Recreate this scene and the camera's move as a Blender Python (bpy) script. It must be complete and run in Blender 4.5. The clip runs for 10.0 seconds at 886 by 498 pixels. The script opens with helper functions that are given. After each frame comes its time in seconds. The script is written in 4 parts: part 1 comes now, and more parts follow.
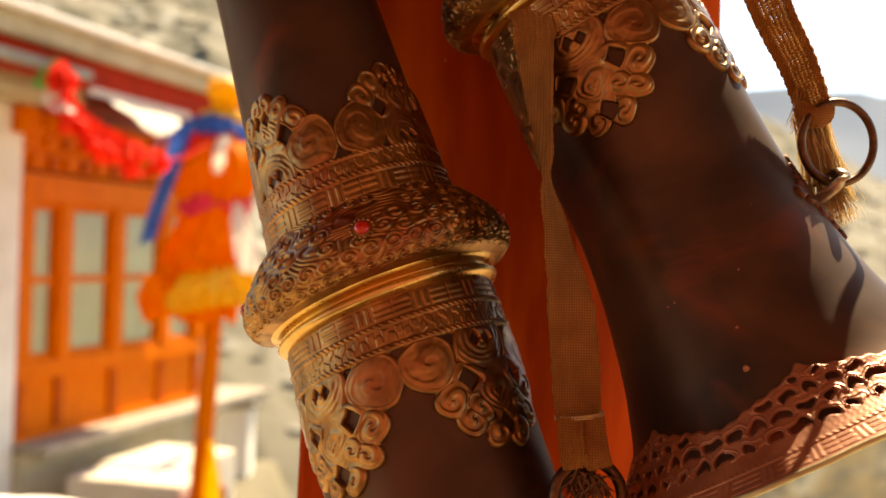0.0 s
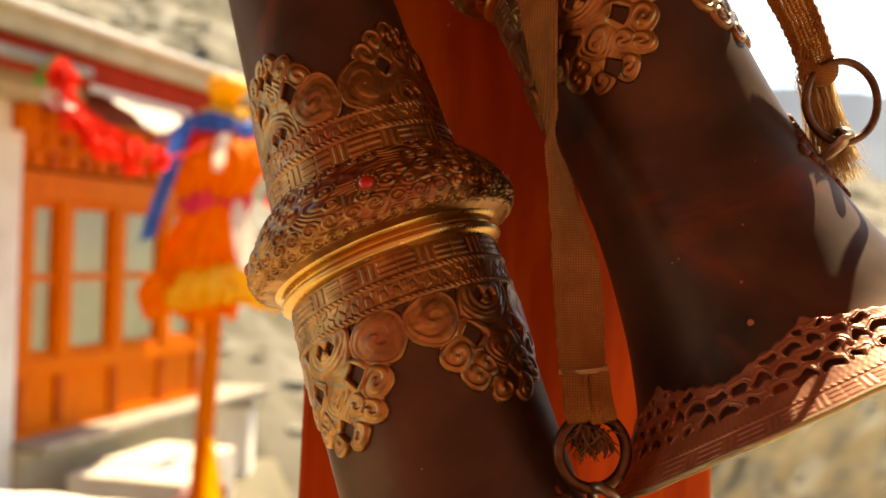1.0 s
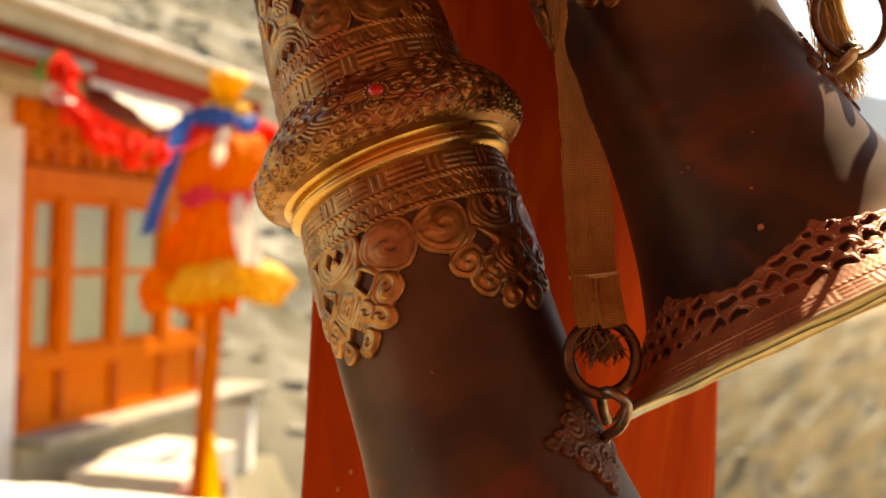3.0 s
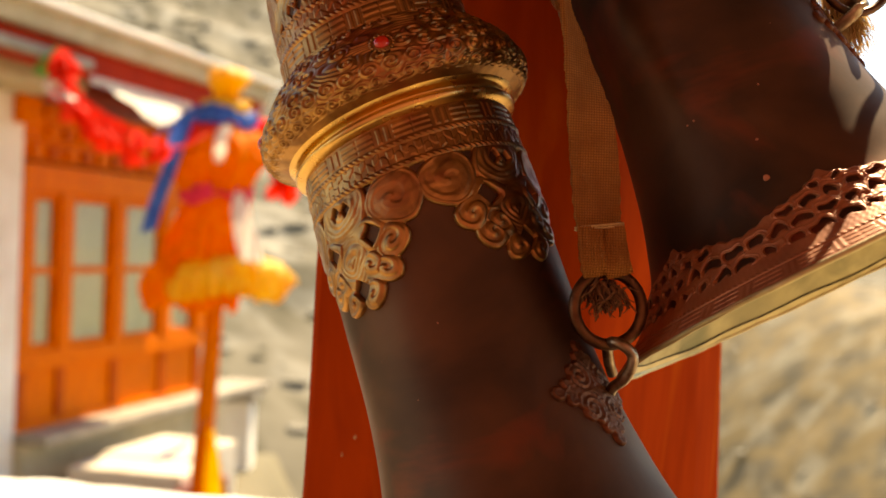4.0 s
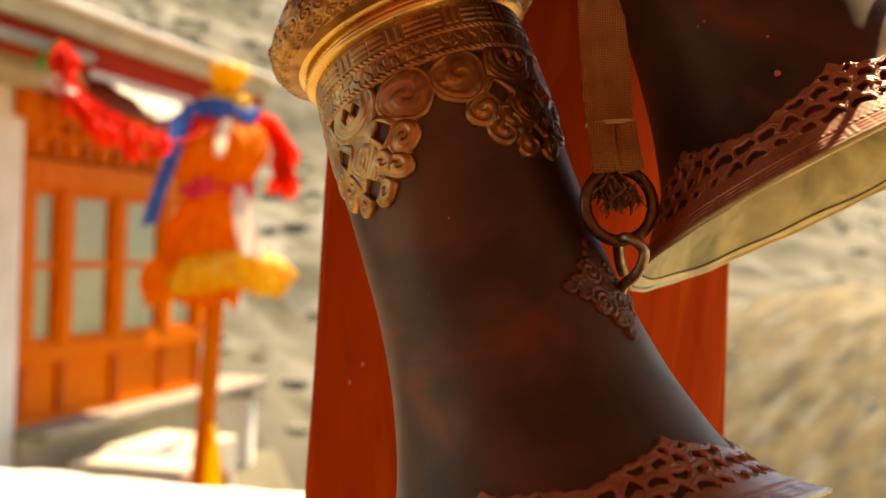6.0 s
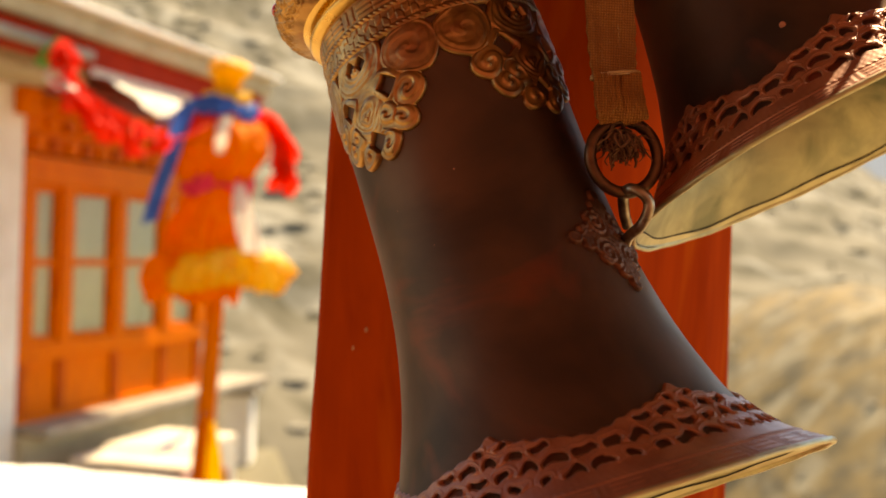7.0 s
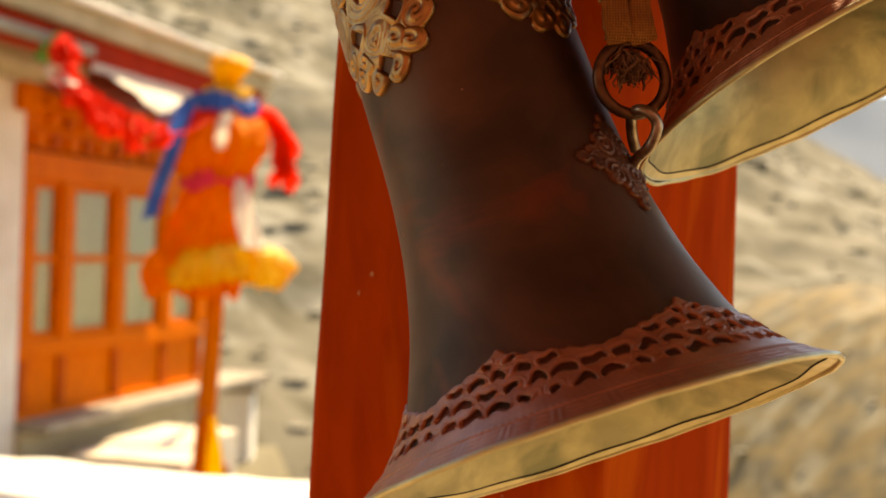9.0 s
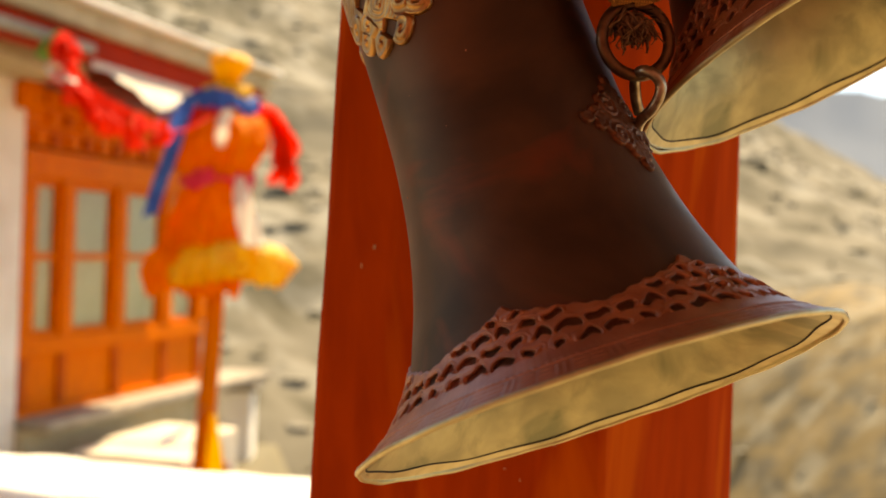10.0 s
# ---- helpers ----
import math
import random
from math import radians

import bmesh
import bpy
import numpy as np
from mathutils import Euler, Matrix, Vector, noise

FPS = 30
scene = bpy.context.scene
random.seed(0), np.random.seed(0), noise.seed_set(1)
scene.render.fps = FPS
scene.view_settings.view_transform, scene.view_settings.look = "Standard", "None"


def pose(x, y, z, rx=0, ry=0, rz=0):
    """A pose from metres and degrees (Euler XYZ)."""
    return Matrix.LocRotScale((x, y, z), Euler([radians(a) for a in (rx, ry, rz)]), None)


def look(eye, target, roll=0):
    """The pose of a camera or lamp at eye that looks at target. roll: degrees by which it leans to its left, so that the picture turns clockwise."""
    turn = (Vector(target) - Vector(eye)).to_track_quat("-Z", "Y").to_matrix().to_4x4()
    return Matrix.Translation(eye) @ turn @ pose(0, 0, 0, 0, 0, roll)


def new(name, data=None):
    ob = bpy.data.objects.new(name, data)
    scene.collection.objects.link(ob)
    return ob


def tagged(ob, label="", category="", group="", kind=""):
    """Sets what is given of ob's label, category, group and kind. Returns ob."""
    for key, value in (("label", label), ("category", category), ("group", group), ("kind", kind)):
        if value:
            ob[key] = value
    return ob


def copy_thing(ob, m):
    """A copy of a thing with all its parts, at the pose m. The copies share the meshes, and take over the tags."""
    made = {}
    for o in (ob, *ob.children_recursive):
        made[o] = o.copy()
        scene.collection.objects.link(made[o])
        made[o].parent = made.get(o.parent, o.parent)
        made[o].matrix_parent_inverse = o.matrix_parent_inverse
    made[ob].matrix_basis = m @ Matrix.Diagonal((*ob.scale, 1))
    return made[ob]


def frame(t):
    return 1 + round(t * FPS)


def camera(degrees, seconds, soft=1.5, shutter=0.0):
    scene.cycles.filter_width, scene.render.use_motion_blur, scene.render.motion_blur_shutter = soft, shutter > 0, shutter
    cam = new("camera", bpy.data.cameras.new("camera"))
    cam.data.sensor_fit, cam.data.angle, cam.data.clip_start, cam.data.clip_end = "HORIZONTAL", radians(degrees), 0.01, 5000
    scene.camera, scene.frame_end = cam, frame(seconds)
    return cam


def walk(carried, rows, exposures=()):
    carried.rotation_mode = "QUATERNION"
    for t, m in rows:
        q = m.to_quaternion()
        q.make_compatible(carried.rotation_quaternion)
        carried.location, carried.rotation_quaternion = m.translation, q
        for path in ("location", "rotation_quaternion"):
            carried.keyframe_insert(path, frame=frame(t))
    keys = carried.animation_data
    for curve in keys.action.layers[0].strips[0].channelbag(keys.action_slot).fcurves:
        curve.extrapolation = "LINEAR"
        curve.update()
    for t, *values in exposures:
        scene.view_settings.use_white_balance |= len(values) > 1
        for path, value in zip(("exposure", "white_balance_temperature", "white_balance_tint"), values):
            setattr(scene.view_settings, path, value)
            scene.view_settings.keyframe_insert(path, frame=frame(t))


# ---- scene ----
cam = camera(40.3, 10.0, soft=1.6)
cam.data.dof.use_dof = True
cam.data.dof.focus_distance = 0.64
cam.data.dof.aperture_fstop = 7.5
PATH = [
    (0.0, 0.0, 1.5), (0.5, -0.0005, 1.4881), (1.0, -0.0014, 1.4767), (1.5, -0.0022, 1.4651), (2.0, -0.0032, 1.4526),
    (2.5, -0.0039, 1.4405), (4.0, -0.0068, 1.4037), (4.5, -0.0076, 1.3905), (5.0, -0.0086, 1.378), (5.5, -0.0096, 1.3648),
    (7.0, -0.0121, 1.3266), (7.5, -0.0128, 1.3168), (8.0, -0.0135, 1.3062), (8.5, -0.0141, 1.2964), (9.0, -0.0148, 1.2868),
    (9.5, -0.0154, 1.2764), (10.0, -0.016, 1.2673)]
walk(cam, [(t, pose(x, 0, z, 90, -2, 0)) for t, x, z in PATH], exposures=[(0.0, 1.58, 8950, 9), (5.0, 1.45, 9300, 9), (10.0, 1.31, 9800, 9.5)])

# ---- light ----
SUN = Vector((0.245, 0.543, 0.803)).normalized()
world = bpy.data.worlds.new("sky")
scene.world = world
world.use_nodes = True
wn = world.node_tree.nodes
sky = wn.new("ShaderNodeTexSky")
sky.sky_type, sky.sun_disc = "NISHITA", False
sky.sun_elevation, sky.sun_rotation = math.asin(SUN.z), math.atan2(SUN.x, SUN.y)
sky.altitude, sky.dust_density = 3000, 2.0
wn["Background"].inputs["Strength"].default_value = 0.15
world.node_tree.links.new(sky.outputs[0], wn["Background"].inputs["Color"])
lamp = bpy.data.lights.new("sun", "SUN")
lamp.energy, lamp.angle, lamp.color = 5.0, radians(0.6), (1.0, 0.92, 0.78)
sun = new("sun", lamp)
sun.matrix_basis = look(SUN * 30, (0, 0, 0))


# ---- materials ----
def material(name, base, second=None, scale=20.0, rough=0.5, metal=0.0, bump=0.0, bump_scale=80.0, stretch=(1, 1, 1),
             spread=(0.35, 0.65), third=None, third_scale=4.0, rough_var=0.15, translucent=0.0, coat=0.0, sheen=0.0, turn=None, specular=0.5):
    """Principled material with colour at two scales, uneven gloss and fine relief, in object metres."""
    m = bpy.data.materials.new(name)
    m.use_nodes = True
    nt = m.node_tree
    b = nt.nodes["Principled BSDF"]
    tc = nt.nodes.new("ShaderNodeTexCoord")
    mp = nt.nodes.new("ShaderNodeMapping")
    mp.inputs["Scale"].default_value = stretch
    if turn is not None:
        # streaks: lengths along axes turned about z
        mp.vector_type = "TEXTURE"
        mp.inputs["Rotation"].default_value = (0, 0, radians(turn))
    nt.links.new(tc.outputs["Object"], mp.inputs["Vector"])

    def noise_tex(s, detail=6.0, distort=0.0):
        n = nt.nodes.new("ShaderNodeTexNoise")
        n.inputs["Scale"].default_value, n.inputs["Detail"].default_value = s, detail
        n.inputs["Distortion"].default_value = distort
        nt.links.new(mp.outputs[0], n.inputs["Vector"])
        return n

    def mixed(fac, a, c):
        x = nt.nodes.new("ShaderNodeMix")
        x.data_type = "RGBA"
        nt.links.new(fac, x.inputs[0])
        for slot, v in ((6, a), (7, c)):
            if isinstance(v, tuple):
                x.inputs[slot].default_value = (*v, 1)
            else:
                nt.links.new(v, x.inputs[slot])
        return x.outputs[2]

    def ramp(src, lo, hi):
        r = nt.nodes.new("ShaderNodeMapRange")
        r.inputs[1].default_value, r.inputs[2].default_value = lo, hi
        nt.links.new(src, r.inputs[0])
        return r.outputs[0]

    n1 = noise_tex(scale, distort=0.4)
    col = mixed(ramp(n1.outputs[0], *spread), base, second or tuple(c * 0.75 for c in base))
    if third:
        n2 = noise_tex(third_scale, 8.0, 0.8)
        col = mixed(ramp(n2.outputs[0], 0.52, 0.68), col, third)
    nt.links.new(col, b.inputs["Base Color"])
    n3 = noise_tex(scale * 2.3)
    r = nt.nodes.new("ShaderNodeMapRange")
    r.inputs[3].default_value, r.inputs[4].default_value = max(0.03, rough - rough_var), min(1, rough + rough_var)
    nt.links.new(n3.outputs[0], r.inputs[0])
    nt.links.new(r.outputs[0], b.inputs["Roughness"])
    b.inputs["Metallic"].default_value = metal
    b.inputs["Coat Weight"].default_value = coat
    b.inputs["Coat Roughness"].default_value = 0.3
    b.inputs["Sheen Weight"].default_value = sheen
    b.inputs["Sheen Roughness"].default_value = 0.25
    b.inputs["Sheen Tint"].default_value = (1.0, 0.9, 0.78, 1)
    b.inputs["Specular IOR Level"].default_value = specular
    if bump:
        n4 = noise_tex(bump_scale, 8.0)
        bm_ = nt.nodes.new("ShaderNodeBump")
        bm_.inputs["Strength"].default_value = 1.0
        bm_.inputs["Distance"].default_value = bump
        nt.links.new(n4.outputs[0], bm_.inputs["Height"])
        nt.links.new(bm_.outputs[0], b.inputs["Normal"])
    if translucent:
        tr = nt.nodes.new("ShaderNodeBsdfTranslucent")
        nt.links.new(col, tr.inputs["Color"])
        mx = nt.nodes.new("ShaderNodeMixShader")
        mx.inputs[0].default_value = translucent
        nt.links.new(b.outputs[0], mx.inputs[1])
        nt.links.new(tr.outputs[0], mx.inputs[2])
        nt.links.new(mx.outputs[0], nt.nodes["Material Output"].inputs["Surface"])
    return m


M_COPPER = material("dark_copper", (0.1, 0.046, 0.024), (0.032, 0.018, 0.011), 14, 0.42, 0.55, 0.00015, 60, third=(0.19, 0.045, 0.021), third_scale=12, sheen=0.02, specular=0.05, coat=0.42)
M_COPPER.node_tree.nodes["Principled BSDF"].inputs["Coat Roughness"].default_value = 0.62
M_COPPER.node_tree.nodes["Principled BSDF"].inputs["Specular Tint"].default_value = (0.7, 0.56, 0.45, 1)
M_BRASS = material("aged_brass", (0.43, 0.25, 0.1), (0.22, 0.118, 0.052), 70, 0.38, 1.0, 0.00012, 400, third=(0.28, 0.108, 0.055), third_scale=22)
M_GOLD = material("bright_brass", (0.74, 0.52, 0.2), (0.56, 0.36, 0.13), 40, 0.3, 1.0, 0.0001, 300)
M_LACE = material("red_copper", (0.42, 0.18, 0.1), (0.3, 0.115, 0.062), 60, 0.42, 0.5, 0.00012, 400, coat=0.08)
M_INNER = material("worn_brass_lining", (0.42, 0.4, 0.23), (0.26, 0.255, 0.15), 30, 0.5, 0.5, 0.0004, 90, third=(0.16, 0.175, 0.1), third_scale=24)
M_RIM = material("rim_brass", (0.5, 0.46, 0.27), (0.38, 0.35, 0.2), 60, 0.4, 0.6, 0.0002, 200)
M_SEAM_SHADE = material("seam_shade", (0.02, 0.016, 0.01), None, 90, 0.8)
M_IRON = material("brown_iron", (0.14, 0.075, 0.04), (0.07, 0.035, 0.02), 120, 0.42, 0.85, 0.0001, 500)
M_MOUNT = material("dull_copper", (0.17, 0.07, 0.036), (0.1, 0.043, 0.024), 90, 0.58, 0.8, 0.0003, 300)
M_STEEL = material("worn_steel", (0.42, 0.36, 0.28), (0.2, 0.14, 0.09), 150, 0.35, 0.9, 0.0001, 500)
M_JEWEL = material("red_coral", (0.5, 0.012, 0.01), (0.38, 0.01, 0.01), 200, 0.15, rough_var=0.05, coat=0.6)
M_WEB = material("brown_webbing", (0.56, 0.27, 0.085), (0.38, 0.17, 0.055), 60, 0.9, 0, 0.0002, 900, translucent=0.15, specular=0.1)
wt = M_WEB.node_tree
w_bsdf = wt.nodes["Principled BSDF"]
w_tc = wt.nodes.new("ShaderNodeTexCoord")
threads = []
for way in ("X", "Z"):
    wv = wt.nodes.new("ShaderNodeTexWave")
    wv.bands_direction = way
    wv.inputs["Scale"].default_value, wv.inputs["Distortion"].default_value = 230.0, 1.2
    wv.inputs["Detail Scale"].default_value = 30.0
    wt.links.new(w_tc.outputs["Object"], wv.inputs["Vector"])
    threads.append(wv.outputs["Fac"])
w_mul = wt.nodes.new("ShaderNodeMath")
w_mul.operation = "MULTIPLY"
for k, o in enumerate(threads):
    wt.links.new(o, w_mul.inputs[k])
w_bump = wt.nodes.new("ShaderNodeBump")
w_bump.inputs["Distance"].default_value = 0.0006
wt.links.new(w_mul.outputs[0], w_bump.inputs["Height"])
wt.links.new(w_bump.outputs[0], w_bsdf.inputs["Normal"])
# shade in the weave gaps is put into the colour, following the bump
w_gap_shade = wt.nodes.new("ShaderNodeMix")
w_gap_shade.data_type = "RGBA"
w_src = w_bsdf.inputs["Base Color"].links[0].from_socket
w_gap_shade.inputs[6].default_value = (0.24, 0.115, 0.042, 1)
wt.links.new(w_src, w_gap_shade.inputs[7])
w_rng = wt.nodes.new("ShaderNodeMapRange")
w_rng.inputs[2].default_value = 0.2
wt.links.new(w_mul.outputs[0], w_rng.inputs[0])
wt.links.new(w_rng.outputs[0], w_gap_shade.inputs[0])
wt.links.new(w_gap_shade.outputs[2], w_bsdf.inputs["Base Color"])
M_FRAY = material("pale_fibre", (0.85, 0.7, 0.42), (0.72, 0.55, 0.28), 200, 0.85, translucent=0.6, specular=0.2)
M_TUFT = material("dark_fibre", (0.2, 0.1, 0.048), (0.11, 0.055, 0.028), 200, 0.85)
M_POST = material("red_painted_wood", (0.38, 0.052, 0.013), (0.29, 0.037, 0.011), 9, 0.48, 0, 0.0002, 60, (6, 6, 0.7), third=(0.46, 0.09, 0.016), third_scale=3)
M_SPECK = material("pale_speck", (0.4, 0.17, 0.1), None, 300, 0.6)
M_POST.node_tree.nodes["Principled BSDF"].inputs["Specular IOR Level"].default_value = 0.0
M_CHIP = material("bare_wood", (0.5, 0.3, 0.17), None, 60, 0.8)
M_ORANGE = material("orange_painted_wood", (0.74, 0.16, 0.004), (0.6, 0.115, 0.004), 7, 0.5, 0, 0.001, 30, (3, 3, 0.6), specular=0.05)
M_FRIEZE = material("faded_dark_orange_wood", (0.5, 0.085, 0.006), (0.42, 0.07, 0.006), 6, 0.55, 0, 0.001, 30, specular=0.05)
M_DARKWOOD = material("dark_red_wood", (0.28, 0.035, 0.012), (0.2, 0.03, 0.012), 6, 0.5, 0, 0.001, 30)
M_FASCIA = material("maroon_fascia", (0.42, 0.028, 0.006), (0.33, 0.022, 0.006), 5, 0.6, 0, 0.001, 30, specular=0.03)
M_WHITE = material("whitewash", (0.82, 0.78, 0.7), (0.74, 0.69, 0.6), 3, 0.85, 0, 0.004, 18, third=(0.66, 0.59, 0.48), third_scale=1.3)
M_MUD = material("mud_plaster", (0.5, 0.41, 0.26), (0.4, 0.32, 0.19), 4, 0.9, 0, 0.006, 14)
M_STONE = material("grey_stone", (0.34, 0.29, 0.22), (0.22, 0.18, 0.13), 5, 0.8, 0, 0.004, 20)
M_CURTAIN = material("green_curtain", (0.72, 0.68, 0.4), (0.58, 0.55, 0.32), 6, 0.85, stretch=(4, 4, 0.4))
M_PAVING = material("worn_paving", (0.42, 0.3, 0.165), (0.31, 0.23, 0.13), 3, 0.85, 0, 0.003, 25)
M_TERRACE = material("pale_paving", (0.66, 0.58, 0.46), (0.52, 0.45, 0.35), 3, 0.85, 0, 0.003, 25)
M_GROUND = material("dry_earth", (0.2, 0.16, 0.1), (0.14, 0.11, 0.065), 0.25, 0.95, 0, 0.05, 3, third=(0.12, 0.1, 0.05), third_scale=0.12)
M_HILL = material("rocky_slope", (0.135, 0.113, 0.072), (0.056, 0.044, 0.017), 0.22, 0.95, 0, 0.12, 0.4, (4.2, 1.4, 1.4), (0.43, 0.57), third=(0.235, 0.213, 0.165), third_scale=0.17, turn=-60)
M_SCRUB = material("dry_scrub", (0.15, 0.125, 0.065), (0.13, 0.105, 0.05), 0.5, 0.95)
M_BOULDER = material("pale_boulder", (0.28, 0.245, 0.18), (0.22, 0.19, 0.135), 0.6, 0.9)
M_MOUND = material("brown_earth_bank", (0.175, 0.115, 0.038), (0.085, 0.064, 0.03), 0.4, 0.95, 0, 0.04, 1.2, (1, 1, 1), (0.42, 0.58), third=(0.24, 0.2, 0.125), third_scale=0.3)
# distance haze is painted into this blue-grey base colour
M_FAR = material("haze_tinted_range", (0.2, 0.235, 0.285), (0.165, 0.2, 0.25), 0.004, 1.0)
M_BOUNCE_WALL = material("red_ochre_wash", (0.23, 0.075, 0.045), (0.17, 0.057, 0.035), 2, 0.9, 0, 0.004, 15)
M_SHADE_BOARD = material("shade_boards", (0.16, 0.07, 0.035), (0.11, 0.05, 0.025), 5, 0.7, stretch=(0.6, 5, 5))
M_CLOTH_O = material("orange_silk", (0.95, 0.27, 0.008), (0.85, 0.19, 0.008), 6, 0.7, translucent=0.45, stretch=(3, 3, 1), specular=0.1)
M_CLOTH_Y = material("yellow_silk", (0.92, 0.58, 0.025), (0.88, 0.44, 0.015), 5, 0.6, translucent=0.45)
M_CLOTH_B = material("blue_silk", (0.04, 0.16, 0.55), (0.03, 0.1, 0.42), 6, 0.55, translucent=0.35)
M_CLOTH_R = material("red_silk", (0.95, 0.06, 0.03), (0.85, 0.035, 0.018), 6, 0.7, translucent=0.5, specular=0.1)
M_CLOTH_P = material("pink_sash", (0.8, 0.03, 0.09), (0.7, 0.02, 0.06), 6, 0.6, translucent=0.35)
M_CLOTH_W = material("white_silk", (0.85, 0.8, 0.68), (0.78, 0.72, 0.6), 6, 0.6, translucent=0.45)
M_CLOTH_G = material("green_silk", (0.1, 0.4, 0.08), None, 6, 0.6, translucent=0.35)
M_GLASS = material("window_glass", (0.95, 0.95, 0.92), (0.9, 0.92, 0.9), 3, 0.05, rough_var=0.02)
M_GLASS.node_tree.nodes["Principled BSDF"].inputs["Transmission Weight"].default_value = 1.0


# ---- building helpers ----
def thing(name, label, category, m=None, kind="", group=""):
    ob = new(name)
    ob.empty_display_size = 0.05
    if m is not None:
        ob.matrix_basis = m
    return tagged(ob, label, category, group, kind)


def link_mesh(name, me, mat, parent=None, label="", m=None, smooth=True):
    ob = new(name, me)
    if mat and not me.materials:
        me.materials.append(mat)
    if smooth:
        me.shade_smooth()
    ob.parent = parent
    if m is not None:
        ob.matrix_basis = m
    return tagged(ob, label)


def part(name, bm, mat, parent=None, label="", m=None, smooth=False):
    me = bpy.data.meshes.new(name)
    bm.to_mesh(me)
    bm.free()
    return link_mesh(name, me, mat, parent, label, m, smooth)


def sheet(name, V, mat, parent=None, label="", wrap=False, keep=None, m=None, smooth=True, cut=None):
    """A mesh from an n x k grid of points; wrap closes the second direction."""
    n, k = V.shape[:2]
    i, j = np.meshgrid(np.arange(n - 1), np.arange(k if wrap else k - 1), indexing="ij")
    j2 = (j + 1) % k
    Q = np.stack([i * k + j, i * k + j2, (i + 1) * k + j2, (i + 1) * k + j], -1)
    if keep is not None:
        Q = Q[keep[i, j] | keep[i, j2] | keep[i + 1, j2] | keep[i + 1, j]]
    if cut is not None:
        Q = Q[~cut]
    Q = Q.reshape(-1, 4)
    used, Q = np.unique(Q, return_inverse=True)
    me = bpy.data.meshes.new(name)
    me.from_pydata(V.reshape(-1, 3)[used].tolist(), [], Q.reshape(-1, 4).tolist())
    return link_mesh(name, me, mat, parent, label, m, smooth)


def box(bm, x0, x1, y0, y1, z0, z1, bevel=0.0):
    r = bmesh.ops.create_cube(bm, size=1)
    bmesh.ops.scale(bm, vec=(x1 - x0, y1 - y0, z1 - z0), verts=r["verts"])
    bmesh.ops.translate(bm, vec=((x0 + x1) / 2, (y0 + y1) / 2, (z0 + z1) / 2), verts=r["verts"])
    if bevel:
        es = list({e for v in r["verts"] for e in v.link_edges})
        bmesh.ops.bevel(bm, geom=es, offset=bevel, segments=2, affect="EDGES", profile=0.6)


def block(name, mat, parent, x0, x1, y0, y1, z0, z1, bevel=0.0, label=""):
    bm = bmesh.new()
    box(bm, x0, x1, y0, y1, z0, z1, bevel)
    return part(name, bm, mat, parent, label)


def curve_points(pts, n):
    """Smooth points along a control line (Catmull-Rom), of any dimension."""
    P = np.array(pts, float)
    P = np.vstack([2 * P[0] - P[1], P, 2 * P[-1] - P[-2]])
    out = []
    for t in np.linspace(0, len(P) - 3 - 1e-9, n):
        i = int(t)
        u = t - i
        a, b, c, d = P[i:i + 4]
        out.append(0.5 * (2 * b + (c - a) * u + (2 * a - 5 * b + 4 * c - d) * u * u + (3 * b - a - 3 * c + d) * u ** 3))
    return np.array(out)


def tube(name, pts, radius, mat, parent=None, label="", n=40, k=12, closed=False, flat=1.0):
    """A round bar along a line; radius may be a list of control values."""
    P = np.array(pts, float) if closed else curve_points(pts, n)
    n = len(P)
    r = np.full(n, radius) if np.isscalar(radius) else np.interp(np.linspace(0, 1, n), np.linspace(0, 1, len(radius)), radius)
    T = np.roll(P, -1, 0) - np.roll(P, 1, 0) if closed else np.gradient(P, axis=0)
    T /= np.linalg.norm(T, axis=1)[:, None]
    if closed:
        ref = np.cross(P - P.mean(0), np.roll(P, -1, 0) - P.mean(0)).sum(0)
        ref /= np.linalg.norm(ref)
    else:
        ref = np.array([0.31, 0.12, 0.94]) if abs(T[:, 2]).mean() < 0.8 else np.array([0.9, 0.4, 0.1])
    A = np.cross(T, ref)
    A /= np.linalg.norm(A, axis=1)[:, None]
    B = np.cross(T, A)
    a = np.linspace(0, 2 * np.pi, k, endpoint=False)
    V = P[:, None] + r[:, None, None] * (np.cos(a)[None, :, None] * A[:, None] + flat * np.sin(a)[None, :, None] * B[:, None])
    if closed:
        V = np.concatenate([V, V[:1]])
    ob = sheet(name, V, mat, parent, label, wrap=True)
    if not closed:
        bm = bmesh.new()
        bm.from_mesh(ob.data)
        bmesh.ops.holes_fill(bm, edges=[e for e in bm.edges if e.is_boundary])
        bm.to_mesh(ob.data)
        bm.free()
    return ob


def ring_points(c, ax, up, ra, rb=None, n=48):
    c, ax, up = Vector(c), Vector(ax).normalized(), Vector(up).normalized()
    side = ax.cross(up).normalized()
    up = side.cross(ax)
    return [tuple(c + side * ra * math.cos(t) + up * (rb or ra) * math.sin(t)) for t in np.linspace(0, 2 * math.pi, n, endpoint=False)]


def fbm(x, y, z=0.0, octaves=5):
    return noise.fractal((x, y, z), 1.0, 2.0, octaves)


# ---- ground and distance ----
def hill_sheet(name, mat, label, category, xs, ys, height, kind="structure"):
    V = np.array([[(x, y, height(x, y)) for x in xs] for y in ys])
    return tagged(sheet(name, V, mat), label, category, kind=kind)


def ground_height(x, y):
    # a built-up plateau that falls away into the valley
    edge = max(0.0, min(y - 8.2, max(x + 2.2, y - 17.6)))
    drop = min(1.0, edge / 14.0)
    return -1.65 - 25 * drop * (2 - drop) + 0.5 * fbm(x * 0.05, y * 0.05) * drop


